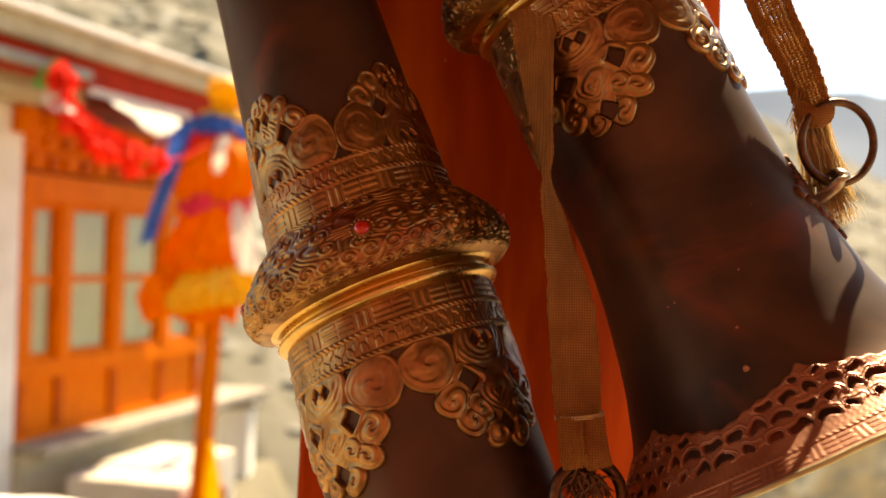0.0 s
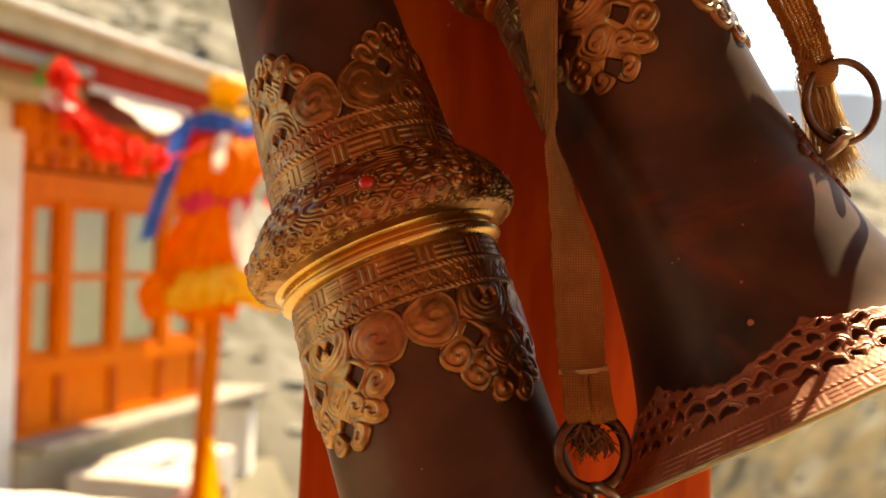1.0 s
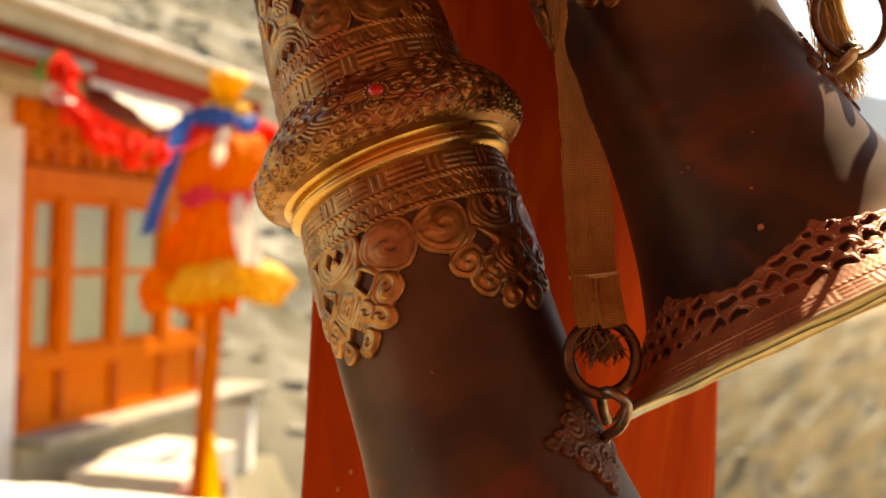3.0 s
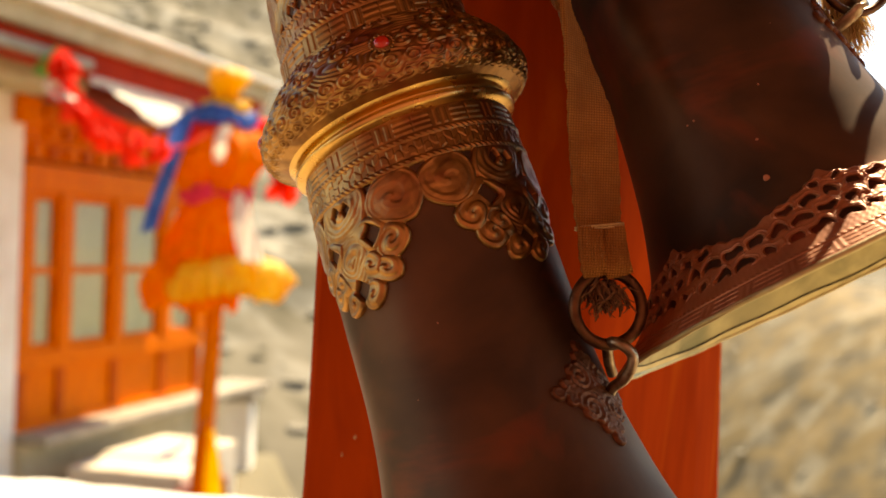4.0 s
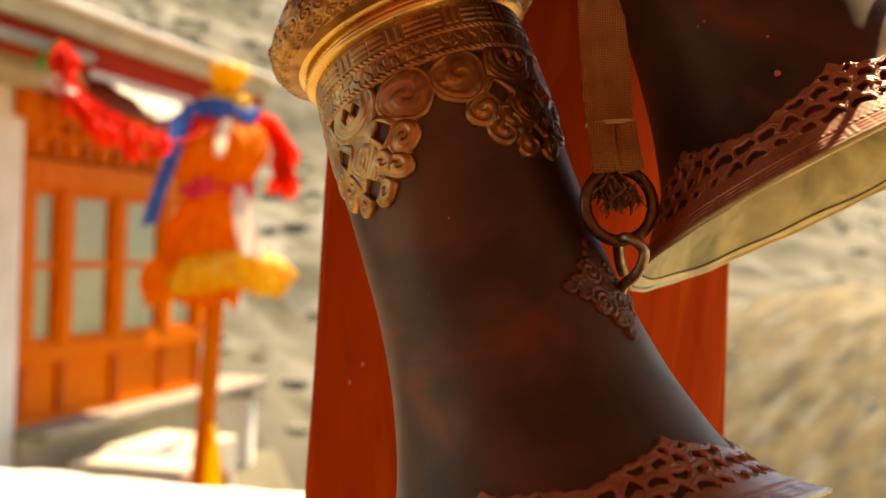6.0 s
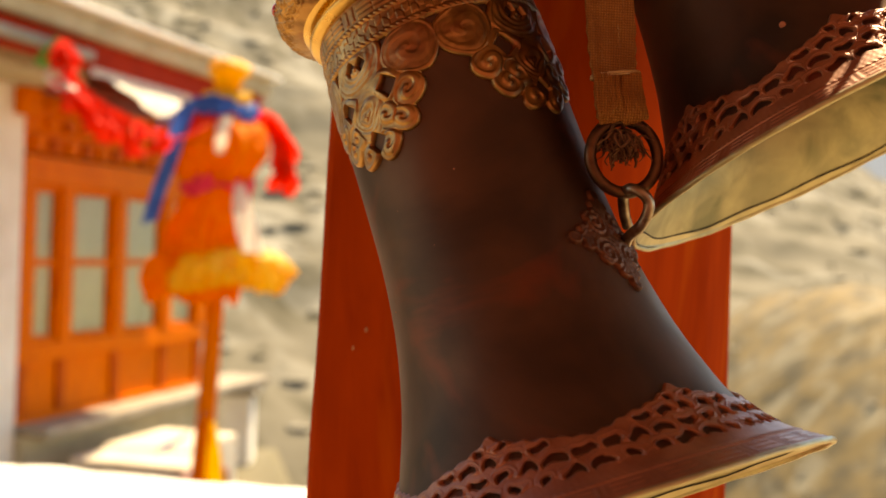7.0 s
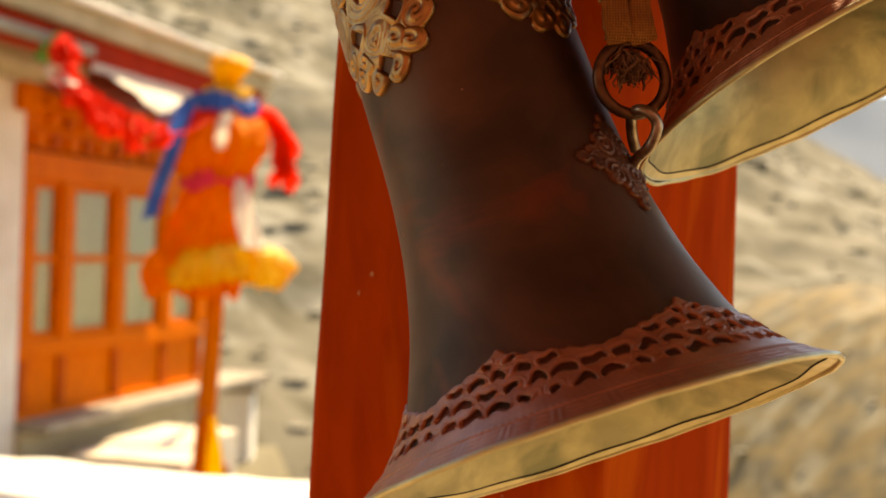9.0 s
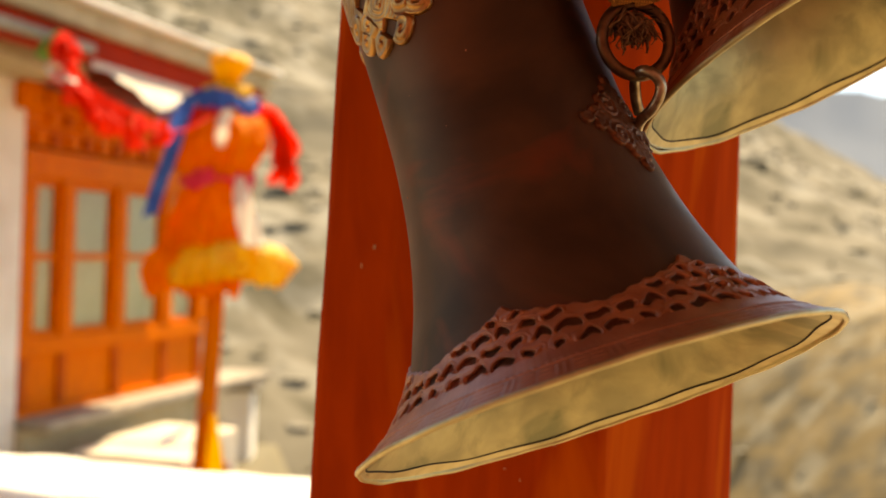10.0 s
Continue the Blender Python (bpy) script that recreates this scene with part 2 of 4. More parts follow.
gx = np.concatenate([-np.geomspace(4000, 8, 40), np.linspace(-7, 7, 43), np.geomspace(7.5, 4000, 50)])
gy = np.concatenate([-np.geomspace(4000, 8, 30), np.linspace(-7, 7, 15), np.linspace(7.5, 30, 46), np.geomspace(31, 4000, 50)])
hill_sheet("ground", M_GROUND, "dry stony earth reaching to the horizon", "ground", gx, gy, ground_height)


def slope_height(x, y):
    # a long spur that falls from the upper left to the lower right
    ridge = 60 - 0.345 * x
    t = (y - 62) / 240
    rough = 6 * fbm(x * 0.02, y * 0.02, 3) + 1.2 * fbm(x * 0.07, y * 0.07, 7) + 0.25 * fbm(x * 0.25, y * 0.25, 9)
    return -27 + (ridge + 27) * max(0, min(1.25, t)) ** 1.1 + rough * min(1, max(0.3, t * 3))


hill_sheet("backdrop", M_HILL, "sunlit bare rocky mountain slope with scrub", "mountain",
           np.linspace(-200, 240, 300), np.linspace(62, 330, 210), slope_height)


def mound_height(x, y):
    r = math.hypot((x - 40) / 21, (y - 114) / 58)
    return -29 + 28 * math.exp(-r ** 2.4 * 0.9) + 1.1 * fbm(x * 0.08, y * 0.08, 1) + 0.15 * fbm(x * 0.4, y * 0.4, 2)


hill_sheet("backdrop", M_MOUND, "brown earth bank with pale stones below the mountain", "earth bank",
           np.linspace(0, 90, 140), np.linspace(45, 185, 140), mound_height)


def scatter(name, mat, label, category, count, size, seed, height, xr, yr, flat=0.28):
    """Many small lumps on a slope, as one mesh."""
    rs = random.Random(seed)
    bm = bmesh.new()
    bmesh.ops.create_icosphere(bm, subdivisions=1, radius=1)
    base = np.array([v.co[:] for v in bm.verts])
    tri = np.array([[v.index for v in f.verts] for f in bm.faces])
    bm.free()
    V, F = [], []
    while len(V) < count:
        x, y = rs.uniform(*xr), rs.uniform(*yr)
        if fbm(x * 0.035, y * 0.035, seed) < rs.uniform(-0.35, 0.3) or abs(x / y) > 0.5:
            continue
        k = size * rs.uniform(0.4, 1.5) * (0.6 + y / 250)
        jit = np.array([[rs.uniform(0.7, 1.3)] for _ in base])
        F.append(tri + len(V) * len(base))
        V.append(base * jit * (k * rs.uniform(1, 1.9), k, k * flat) + (x, y, height(x, y) + 0.2 * k))
    me = bpy.data.meshes.new(name)
    me.from_pydata(np.concatenate(V).tolist(), [], np.concatenate(F).tolist())
    return tagged(link_mesh(name, me, mat, smooth=False), label, category, kind="stuff")


scatter("scrub", M_SCRUB, "dry olive scrub scattered over the mountain slope", "scrub", 160, 0.5, 2, slope_height, (-140, 120), (66, 290))
scatter("boulders", M_BOULDER, "pale boulders scattered over the mountain slope", "boulders", 700, 0.6, 5, slope_height, (-140, 120), (66, 290))

scatter("bank_stones", M_BOULDER, "pale stones strewn over the brown earth bank", "stones", 130, 0.35, 9, mound_height, (8, 66), (52, 140), 0.13)


def far_height(x, y):
    t = (y - 2300) / 500
    return -30 + (380 + 60 * fbm(x * 0.0012, 0.3, 2) + 0.02 * x) * max(0, min(1, t)) + 25 * fbm(x * 0.004, y * 0.004, 5) * t


hill_sheet("backdrop", M_FAR, "far mountain range coloured in haze blue", "mountain", np.linspace(-1500, 3000, 120), np.linspace(2300, 2800, 12), far_height)

# ---- monastery house: X along the front, Y into the wall ----
FRONT = Matrix(((0.2517, -0.9678, 0, -4.05), (0.9678, 0.2517, 0, 11.62), (0, 0, 1, 0), (0, 0, 0, 1)))
house = thing("house", "whitewashed house with an orange timber window bay and maroon eave", "house", FRONT)
block("wall", M_WHITE, house, -5, -0.13, -0.07, 0.4, -1.7, 2.98, 0.03, "whitewashed projecting wall")
block("wall", M_WHITE, house, -0.13, 3.9, 0.3, 4.6, -1.7, 3.05)
block("wall", M_MUD, house, -0.13, 4.2, -0.12, 0.3, -1.7, -0.6, 0.02, "beige mud-plastered plinth wall")
block("sill", M_STONE, house, -0.13, 5.3, -0.42, 0.3, -0.6, -0.5, 0.02, "grey stone ledge")
block("fascia", M_FASCIA, house, -6, 3.15, -1.05, -0.93, 2.82, 3.07, 0.01, "maroon painted eave board")
block("cornice", M_MUD, house, -6, 3.2, -1.16, -0.9, 3.07, 3.25, 0.03, "pale earthen roof edge")
# white board paints in the sunlit line along the roof top
block("roof_edge", M_WHITE, house, -6, 3.25, -1.28, -0.9, 3.25, 3.31, 0.02, "white board painted for the sunlit roof edge")
block("roof", M_MUD, house, -6, 3.7, -0.9, 5, 3.08, 3.28, 0.02)
# extra roof strip added only to keep the sun off the window apron
block("roof", M_MUD, house, 3.7, 4.5, -0.5, 5, 3.08, 3.26, 0.02)
block("soffit", M_DARKWOOD, house, -6, 3.6, -0.93, 0.7, 3.02, 3.07)
block("eave_plank", M_STONE, house, -4.5, -0.82, -1.2, -1.06, 2.86, 2.94, 0.01, "weathered grey plank")
block("beam", M_DARKWOOD, house, -0.12, 3.8, -0.05, 0.3, 2.7, 2.92, 0.02)
for i in range(8):
    block("rafter", M_DARKWOOD, house, -0.6 + i * 0.5, -0.46 + i * 0.5, -0.93, 0.3, 2.92, 3.02, 0.01)
# carved frieze of stepped blocks
for row, (z0, z1, y0) in enumerate(((2.16, 2.32, -0.06), (2.36, 2.5, -0.12), (2.54, 2.68, -0.18))):
    block("frieze_board", M_ORANGE, house, -0.12, 3.85, y0 + 0.06, 0.3, z0 - 0.03, z1 + 0.01, 0.008)
    for i in range(13):
        x = 0.06 + i * 0.3 + 0.15 * (row % 2)
        block("frieze_block", M_FRIEZE if i % 2 else M_ORANGE, house, x, x + 0.14, y0, y0 + 0.06, z0, z1 - 0.04, 0.012)
block("capital", M_ORANGE, house, -0.35, -0.03, -0.2, -0.07, 2.45, 2.72, 0.04, "orange carved beam end")
block("capital", M_MUD, house, -2.6, -0.1, -0.7, -0.07, 2.72, 2.98, 0.05, "pale beam end under the eave")
# window bay
block("lintel", M_ORANGE, house, -0.12, 3.86, -0.08, 0.3, 1.82, 2.1, 0.015)
block("apron", M_ORANGE, house, -0.12, 3.86, 0.0, 0.3, -0.56, 0.2, 0.01)
block("apron_rail", M_ORANGE, house, -0.12, 3.86, -0.06, 0.0, 0.08, 0.26, 0.012)
block("apron_rail", M_ORANGE, house, -0.12, 3.86, -0.05, 0.0, -0.56, -0.44, 0.012)
MULLIONS = (0.0, 0.69, 1.75, 2.86, 3.78)
for x in MULLIONS:
    block("mullion", M_ORANGE, house, x - 0.11, x + 0.11, -0.07, 0.2, 0.26, 1.82, 0.015)
    block("apron_stile", M_FRIEZE, house, x - 0.07, x + 0.07, -0.04, 0.0, -0.43, 0.09, 0.012)
for a, b in zip(MULLIONS, MULLIONS[1:]):
    win = link_mesh("window", bpy.data.meshes.new("window"), None, house, "orange casement with green curtains", smooth=False)
    bm = bmesh.new()
    for x0, x1, z0, z1 in ((a + 0.11, a + 0.17, 0.26, 1.82), (b - 0.17, b - 0.11, 0.26, 1.82), (a + 0.17, b - 0.17, 0.26, 0.33),
                           (a + 0.17, b - 0.17, 1.75, 1.82), (a + 0.17, b - 0.17, 1.02, 1.09)):
        box(bm, x0, x1, -0.02, 0.05, z0, z1, 0.008)
    bm.to_mesh(win.data)
    bm.free()
    win.data.materials.append(M_ORANGE)
    for z0, z1 in ((0.33, 1.02), (1.09, 1.75)):
        pane = block("pane", M_GLASS, win, a + 0.17, b - 0.17, 0.01, 0.016, z0, z1)
        pane.visible_shadow = False
    k = 60
    xs = np.linspace(a + 0.12, b - 0.12, k)
    V = np.array([[(x, 0.05 + 0.012 * math.sin(x * 60 + 0.6 * math.sin(x * 23)), z) for x in xs] for z in (0.27, 1.0, 1.81)])
    sheet("curtain", V, M_CURTAIN, win, "pale green curtain")

# pleated white valance under the eave, lifted by the wind along its middle
xs, qs = np.linspace(-0.7, 1.25, 200), np.linspace(0, 1, 12)
V = []
for q in qs:
    lift = np.exp(-((xs - 0.15) / 0.62) ** 4)
    fold = 0.018 * q * np.sin(xs * 34 + 1.5 * np.sin(xs * 5)) + 0.03 * q * np.sin(xs * 7 + 1)
    V.append(np.stack([xs, -1.09 - q * (0.03 + 0.34 * lift) + fold, 2.83 - 0.36 * q * (0.2 + 0.8 * lift) + 0.02 * q * np.sin(xs * 9)], -1))
tagged(sheet("valance", np.array(V), M_CLOTH_W, m=FRONT), "white cloth valance billowing from the eave", "valance")

# raised yard in front of the house
yard = thing("yard_platform", "sunlit pale stone platform before the house", "platform", FRONT, "structure")
block("slab", M_TERRACE, yard, -0.1, 0.6, -1.8, -0.62, -1.7, -0.76, 0.04)
block("slab", M_TERRACE, yard, 0.606, 1.9, -1.45, -0.56, -1.7, -0.74, 0.04)
block("kerb", M_DARKWOOD, yard, -0.6, 0.6, -1.96, -1.82, -1.7, -0.86, 0.03, "dark red painted edge")
pier = thing("gate_pier", "low whitewashed pier on the stone ledge", "pier", None, "structure")
block("shaft", M_WHITE, pier, -2.92, -2.5, 16.1, 16.6, -1.8, -0.72, 0.03)
block("cap", M_STONE, pier, -3.0, -2.42, 16.0, 16.7, -0.72, -0.62, 0.03)

# ---- dressed banner pole ----
banner = thing("banner_pole", "orange pole dressed with silk banners, scarves and a yellow finial", "banner", Matrix.LocRotScale((-2.065, 11.0, -1.295), None, (0.733, 0.733, 0.779)))
tube("pole", [(-0.19, 0, -0.9), (-0.1, 0, 0.8), (0, 0, 2.9), (0.03, 0, 5.4)], [0.14, 0.12, 0.11, 0.1], M_ORANGE, banner, n=24, k=14)


def cloth(name, mat, rows, pleats, depth, parent, label="", seed=0.0, n=220):
    """A pleated round hanging from rows of (height, radius, lean x, lean y)."""
    C = curve_points(rows, 30)
    a = np.linspace(0, 2 * np.pi, n, endpoint=False)
    V = []
    for q, (z, r, lx, ly) in enumerate(C):
        w = q / (len(C) - 1)
        lump = np.array([fbm(1.6 * math.cos(t) + seed, 1.6 * math.sin(t), z * 2.2) for t in a])
        rr = r * (1 + 0.22 * lump + depth * w * np.sin(pleats * a + 1.3 * np.sin(2 * a + seed)) + 0.06 * np.sin(3 * a + seed * 2 + w * 2))
        zz = z + 0.05 * w * np.sin(4 * a + seed) + 0.02 * w * np.sin(pleats * a)
        V.append(np.stack([lx + rr * np.cos(a), ly + rr * np.sin(a), zz], -1))
    return sheet(name, np.array(V), mat, parent, label, wrap=True)


cloth("hanging", M_CLOTH_O, [(4.86, 0.16, 0.04, 0), (4.7, 0.42, 0.04, 0), (4.45, 0.54, 0.05, 0), (4.22, 0.5, 0.0, 0), (4.0, 0.36, -0.03, 0)], 15, 0.1, banner, "orange silk upper hanging", 1.0)
cloth("skirt", M_CLOTH_O, [(4.0, 0.33, -0.03, 0), (3.75, 0.42, -0.05, 0), (3.45, 0.52, -0.07, 0), (3.2, 0.62, -0.1, 0)], 22, 0.09, banner, "orange pleated silk skirt", 2.2)
cloth("flounce", M_CLOTH_Y, [(3.32, 0.42, 0.06, 0), (3.2, 0.66, 0.12, 0), (3.0, 0.74, 0.13, 0), (2.82, 0.7, 0.1, 0)], 26, 0.07, banner, "yellow silk flounce", 0.4)
cloth("flounce", M_CLOTH_O, [(3.24, 0.46, -0.22, 0), (3.05, 0.58, -0.27, 0), (2.85, 0.58, -0.28, 0), (2.68, 0.52, -0.24, 0)], 19, 0.09, banner, "orange silk lower flounce", 4.0)
cloth("sash", M_CLOTH_P, [(4.14, 0.42, 0.02, 0), (4.05, 0.42, 0.02, 0), (3.92, 0.41, 0.0, 0)], 9, 0.05, banner, "pink sash", 0.9)
cloth("collar", M_CLOTH_R, [(4.88, 0.2, -0.1, 0), (4.78, 0.36, -0.12, 0), (4.62, 0.38, -0.12, 0)], 12, 0.06, banner, "red silk collar", 0.2)
cloth("cap", M_CLOTH_B, [(5.04, 0.16, 0.02, 0), (4.95, 0.32, 0.04, 0), (4.8, 0.36, 0.06, 0)], 10, 0.06, banner, "blue silk cap", 0.3)
cloth("band", M_CLOTH_Y, [(5.14, 0.1, 0.02, 0), (5.08, 0.27, 0.03, 0), (4.97, 0.28, 0.03, 0)], 10, 0.04, banner, "yellow band", 0.3)
cloth("finial", M_CLOTH_Y, [(5.5, 0.02, 0.05, 0), (5.47, 0.17, 0.05, 0), (5.36, 0.25, 0.06, 0), (5.22, 0.18, 0.04, 0), (5.08, 0.1, 0.03, 0)], 8, 0.04, banner, "yellow finial", 0.3)


def ribbon(name, mat, rows, parent, label="", n=50, across=(1, 0, 0), wave=0.03, m=None):
    """A hanging strip: rows of (x, y, z, half width)."""
    C = curve_points(rows, n)
    A = np.array(across, float)
    q = np.linspace(-1, 1, 13)
    V = C[:, None, :3] + (C[:, 3, None] * q)[..., None] * A
    V[..., 1] += wave * np.sin(q * 5 + np.arange(n)[:, None] * 0.25)
    return sheet(name, V, mat, parent, label, m=m)


ribbon("scarf", M_CLOTH_B, [(0.1, -0.42, 4.95, 0.1), (-0.2, -0.45, 4.98, 0.12), (-0.38, -0.48, 4.75, 0.14), (-0.5, -0.5, 4.3, 0.11), (-0.62, -0.52, 3.95, 0.1), (-0.73, -0.54, 3.55, 0.11)], banner, "blue silk scarf", across=(0.95, 0, 0.3))
ribbon("scarf", M_CLOTH_B, [(-0.05, -0.44, 5.0, 0.08), (-0.36, -0.46, 4.9, 0.11), (-0.64, -0.48, 4.66, 0.17)], banner, "blue silk scarf end", across=(0.8, 0, 0.6))
ribbon("scarf", M_CLOTH_W, [(0.16, -0.5, 4.78, 0.07), (0.12, -0.62, 4.6, 0.08), (0.1, -0.62, 4.34, 0.06)], banner, "white offering scarf")
ribbon("scarf", M_CLOTH_W, [(0.32, -0.45, 4.02, 0.06), (0.4, -0.6, 3.7, 0.12), (0.56, -0.74, 3.25, 0.14)], banner, "white offering scarf")
for i in range(5):
    o = 0.09 * i
    ribbon("streamer", M_CLOTH_R, [(0.2, 0.3, 4.95 - o, 0.05), (0.52 + 0.5 * o, 0.28 + o * 0.3, 4.86 - o * 1.2, 0.09), (0.76 + 0.1 * math.sin(i * 2.1), 0.3, 4.5 - o, 0.12), (0.7 + 0.12 * math.cos(i * 3), 0.3, 4.15 - o * 0.6, 0.09)],
           banner, "red silk streamer", across=(0.8, 0, 0.5 - 0.2 * i), wave=0.08)

cloth_2 = thing("prayer_cloth", "yellow and blue prayer cloths tied low on the pole", "prayer flag")
ribbon("cloth", M_CLOTH_Y, [(-2.03, 10.86, -0.3, 0.03), (-2.0, 10.84, -0.65, 0.07), (-1.96, 10.82, -1.1, 0.1)], cloth_2, "yellow cloth", n=16, across=(0.95, 0.2, 0.1))
ribbon("cloth", M_CLOTH_B, [(-2.1, 10.84, -0.22, 0.03), (-2.29, 10.79, -0.45, 0.06), (-2.5, 10.75, -0.56, 0.045)], cloth_2, "blue cloth", n=16, across=(0.5, 0.2, 0.7))

# red garland of flags between the house and the pole
garland = thing("prayer_garland", "red silk garland strung from the eave to the pole", "garland")
GARLAND = [(-3.22, 9.9, 2.9), (-3.06, 9.6, 2.82), (-2.98, 9.68, 2.53), (-2.656, 9.86, 2.3), (-2.3, 10.05, 2.17), (-2.1, 10.4, 2.3), (-2.05, 10.93, 2.5)]
tube("cord", GARLAND, 0.012, M_CLOTH_R, garland, n=40, k=6)
rg = random.Random(4)
G = curve_points(GARLAND, 34)
for i, (x, y, z) in enumerate(G[3:-12]):
    w, h = (0.1, 0.2) if i == 0 else (rg.uniform(0.05, 0.1), rg.uniform(0.12, 0.24))
    mat = M_CLOTH_G if i == 0 else M_CLOTH_W if i == 5 else M_CLOTH_R
    ribbon("flag", mat, [(x, y, z + 0.05, w * 0.6), (x + rg.uniform(-0.1, 0.1), y - 0.1, z - h * 0.5, w), (x + rg.uniform(-0.12, 0.12), y - 0.1, z - h, w * 0.8)],
           garland, "green silk flag" if i == 0 else "", n=12, across=(0.8, 0.6, rg.uniform(-0.3, 0.3)), wave=0.06)

# ---- terrace and parapet, with an unseen ceiling and wall added round the camera ----
par = thing("wall_parapet", "low terrace parapet with a sunlit whitewashed top", "parapet", None, "structure")
xs, ys = np.linspace(-9, 0.9, 160), np.array([5.86, 5.88, 5.96, 6.15, 6.35, 6.55, 6.7, 6.78, 6.8])
V = np.array([[(x, y + 0.02 * fbm(x * 1.5, y), (-0.06 if k in (0, 8) else 0.0) + 0.037 - 0.048 * (x + 2.5) + 0.02 * fbm(x * 2, y * 2, 4)) for x in xs] for k, y in enumerate(ys)])
sheet("coping", V, M_WHITE, par, "whitewashed coping")
block("wall", M_MUD, par, -9, 0.88, 5.9, 6.76, -1.7, -0.2, 0.01)
block("floor", M_PAVING, None, -9, 9, -4, 5.9, -1.0, -0.62)
tagged(bpy.data.objects["floor"], "brown paved terrace floor", "floor", kind="structure")
# unseen slab, added to keep sky light off the horns
tagged(block("ceiling", M_SHADE_BOARD, None, -4, 3.0, -0.6, 1.02, 2.42, 2.52), "unseen boarded ceiling added to shade the horns from the sky", "ceiling", kind="structure")
# added out of view: throws red light on the horns, hides low sky
tagged(block("wall_bounce", M_BOUNCE_WALL, None, -6, 5.0, -2.6, -2.3, -0.62, 6.0), "unseen red-ochre wall added behind the camera for warm bounce", "wall", kind="structure")

# column: front face leans a little and tapers upwards
FACE_N = Vector((-0.233, -0.962, -0.141)).normalized()


def column_row(z):
    """Left and right arrises of the front face at height z."""
    f = (z - 1.0778) / (1.4392 - 1.0778)
    a = Vector((-0.1096, 0.9022, 1.0778)).lerp(Vector((-0.0929, 0.8451, 1.4392)), f)
    g = (z - 1.1031) / (1.3449 - 1.1031)
    b = Vector((0.186, 0.8269, 1.1044)).lerp(Vector((0.1764, 0.7939, 1.3451)), g)
    return a, b


post = thing("column", "red painted tapering wooden porch column with chipped edges", "column", None)
V = []
for z in np.linspace(-0.62, 2.42, 60):
    zz = max(0.6, min(1.9, z))
    a, b = column_row(zz)
    a, b = a + Vector((0, 0, z - zz)), b + Vector((0, 0, z - zz))
    u = (b - a).normalized()
    back = -FACE_N
    w = lambda s: 0.0012 * fbm(z * 9, s * 3.0)
    a = a - u * 0.004
    ring = [a + u * 0.008, b - u * 0.09, b - u * 0.085 + back * 0.003, b - u * 0.018 + back * 0.11, b - u * 0.016 + back * 0.115, b - u * 0.002 + back * 0.17, b + back * 0.175, b + back * 0.2, a + back * 0.2, a + back * 0.014, a + u * 0.003 + back * 0.003]
    V.append([tuple(p + u * w(i)) for i, p in enumerate(ring)])
sheet("shaft", np.array(V), M_POST, post, wrap=True, smooth=False)
rg = random.Random(8)
for i in range(26):
    z = rg.uniform(0.95, 1.75)
    a, b = column_row(z)
    p = a.lerp(b, rg.uniform(0.03, 0.62)) + FACE_N * 0.0004
    bm = bmesh.new()
    r = bmesh.ops.create_icosphere(bm, subdivisions=1, radius=1)
    bmesh.ops.scale(bm, vec=(rg.uniform(0.0006, 0.0016), 0.0005, rg.uniform(0.0006, 0.002)), verts=bm.verts)
    part("paint_chip", bm, M_CHIP, post, "pale chip in the paint" if i == 0 else "", Matrix.Translation(p))
tagged(block("crossbeam", M_POST, None, -4, 0.13, 0.8, 1.0, 1.95, 2.2, 0.01), "red painted porch crossbeam carrying the straps", "beam", kind="structure")

# ---- long horns ----
KNOT_S = np.array([-0.5, -0.2, -0.03, 0.036, 0.097, 0.145, 0.194, 0.242, 0.285, 0.315, 0.333, 0.345])
KNOT_R = np.array([0.033, 0.0456, 0.0542, 0.0593, 0.0621, 0.0624, 0.0638, 0.0701, 0.0809, 0.0938, 0.1095, 0.1281])
SLOPE = np.gradient(KNOT_R, KNOT_S)
SLOPE[-1] = 1.75


def radius_at(s):
    """The tube's radius, s metres below the collar's middle (Hermite spline)."""
    s = np.asarray(s, float)
    i = np.clip(np.searchsorted(KNOT_S, s) - 1, 0, len(KNOT_S) - 2)
    h = KNOT_S[i + 1] - KNOT_S[i]
    u = (s - KNOT_S[i]) / h
    return ((2 * u ** 3 - 3 * u ** 2 + 1) * KNOT_R[i] + (u ** 3 - 2 * u ** 2 + u) * h * SLOPE[i]
            + (3 * u ** 2 - 2 * u ** 3) * KNOT_R[i + 1] + (u ** 3 - u ** 2) * h * SLOPE[i + 1])


def polar(s, r, phi):
    """Horn space: z up the axis, phi from the front, positive towards -y."""
    return np.stack([r * np.cos(phi), -r * np.sin(phi), -s], -1)


def settle(S, PH, R):
    """The collar and its bands sit a little askew on the tube: how far down each point lies."""
    w = np.interp(S, [-0.09, -0.03, -0.012, 0.05, 0.08, 0.14], [0.25, 0.7, 1.0, 1.0, 0.6, 0.1])
    return S + w * (0.0055 + 0.07 * R * np.sin(PH) + 0.04 * R * np.cos(PH))


def step(x):
    x = np.clip(x, 0, 1)
    return x * x * (3 - 2 * x)


def spiral(du, dv, turns, hand):
    rho, th = np.hypot(du, dv), np.arctan2(dv, du)
    return rho, np.sin(2 * np.pi * rho / turns + hand * th)


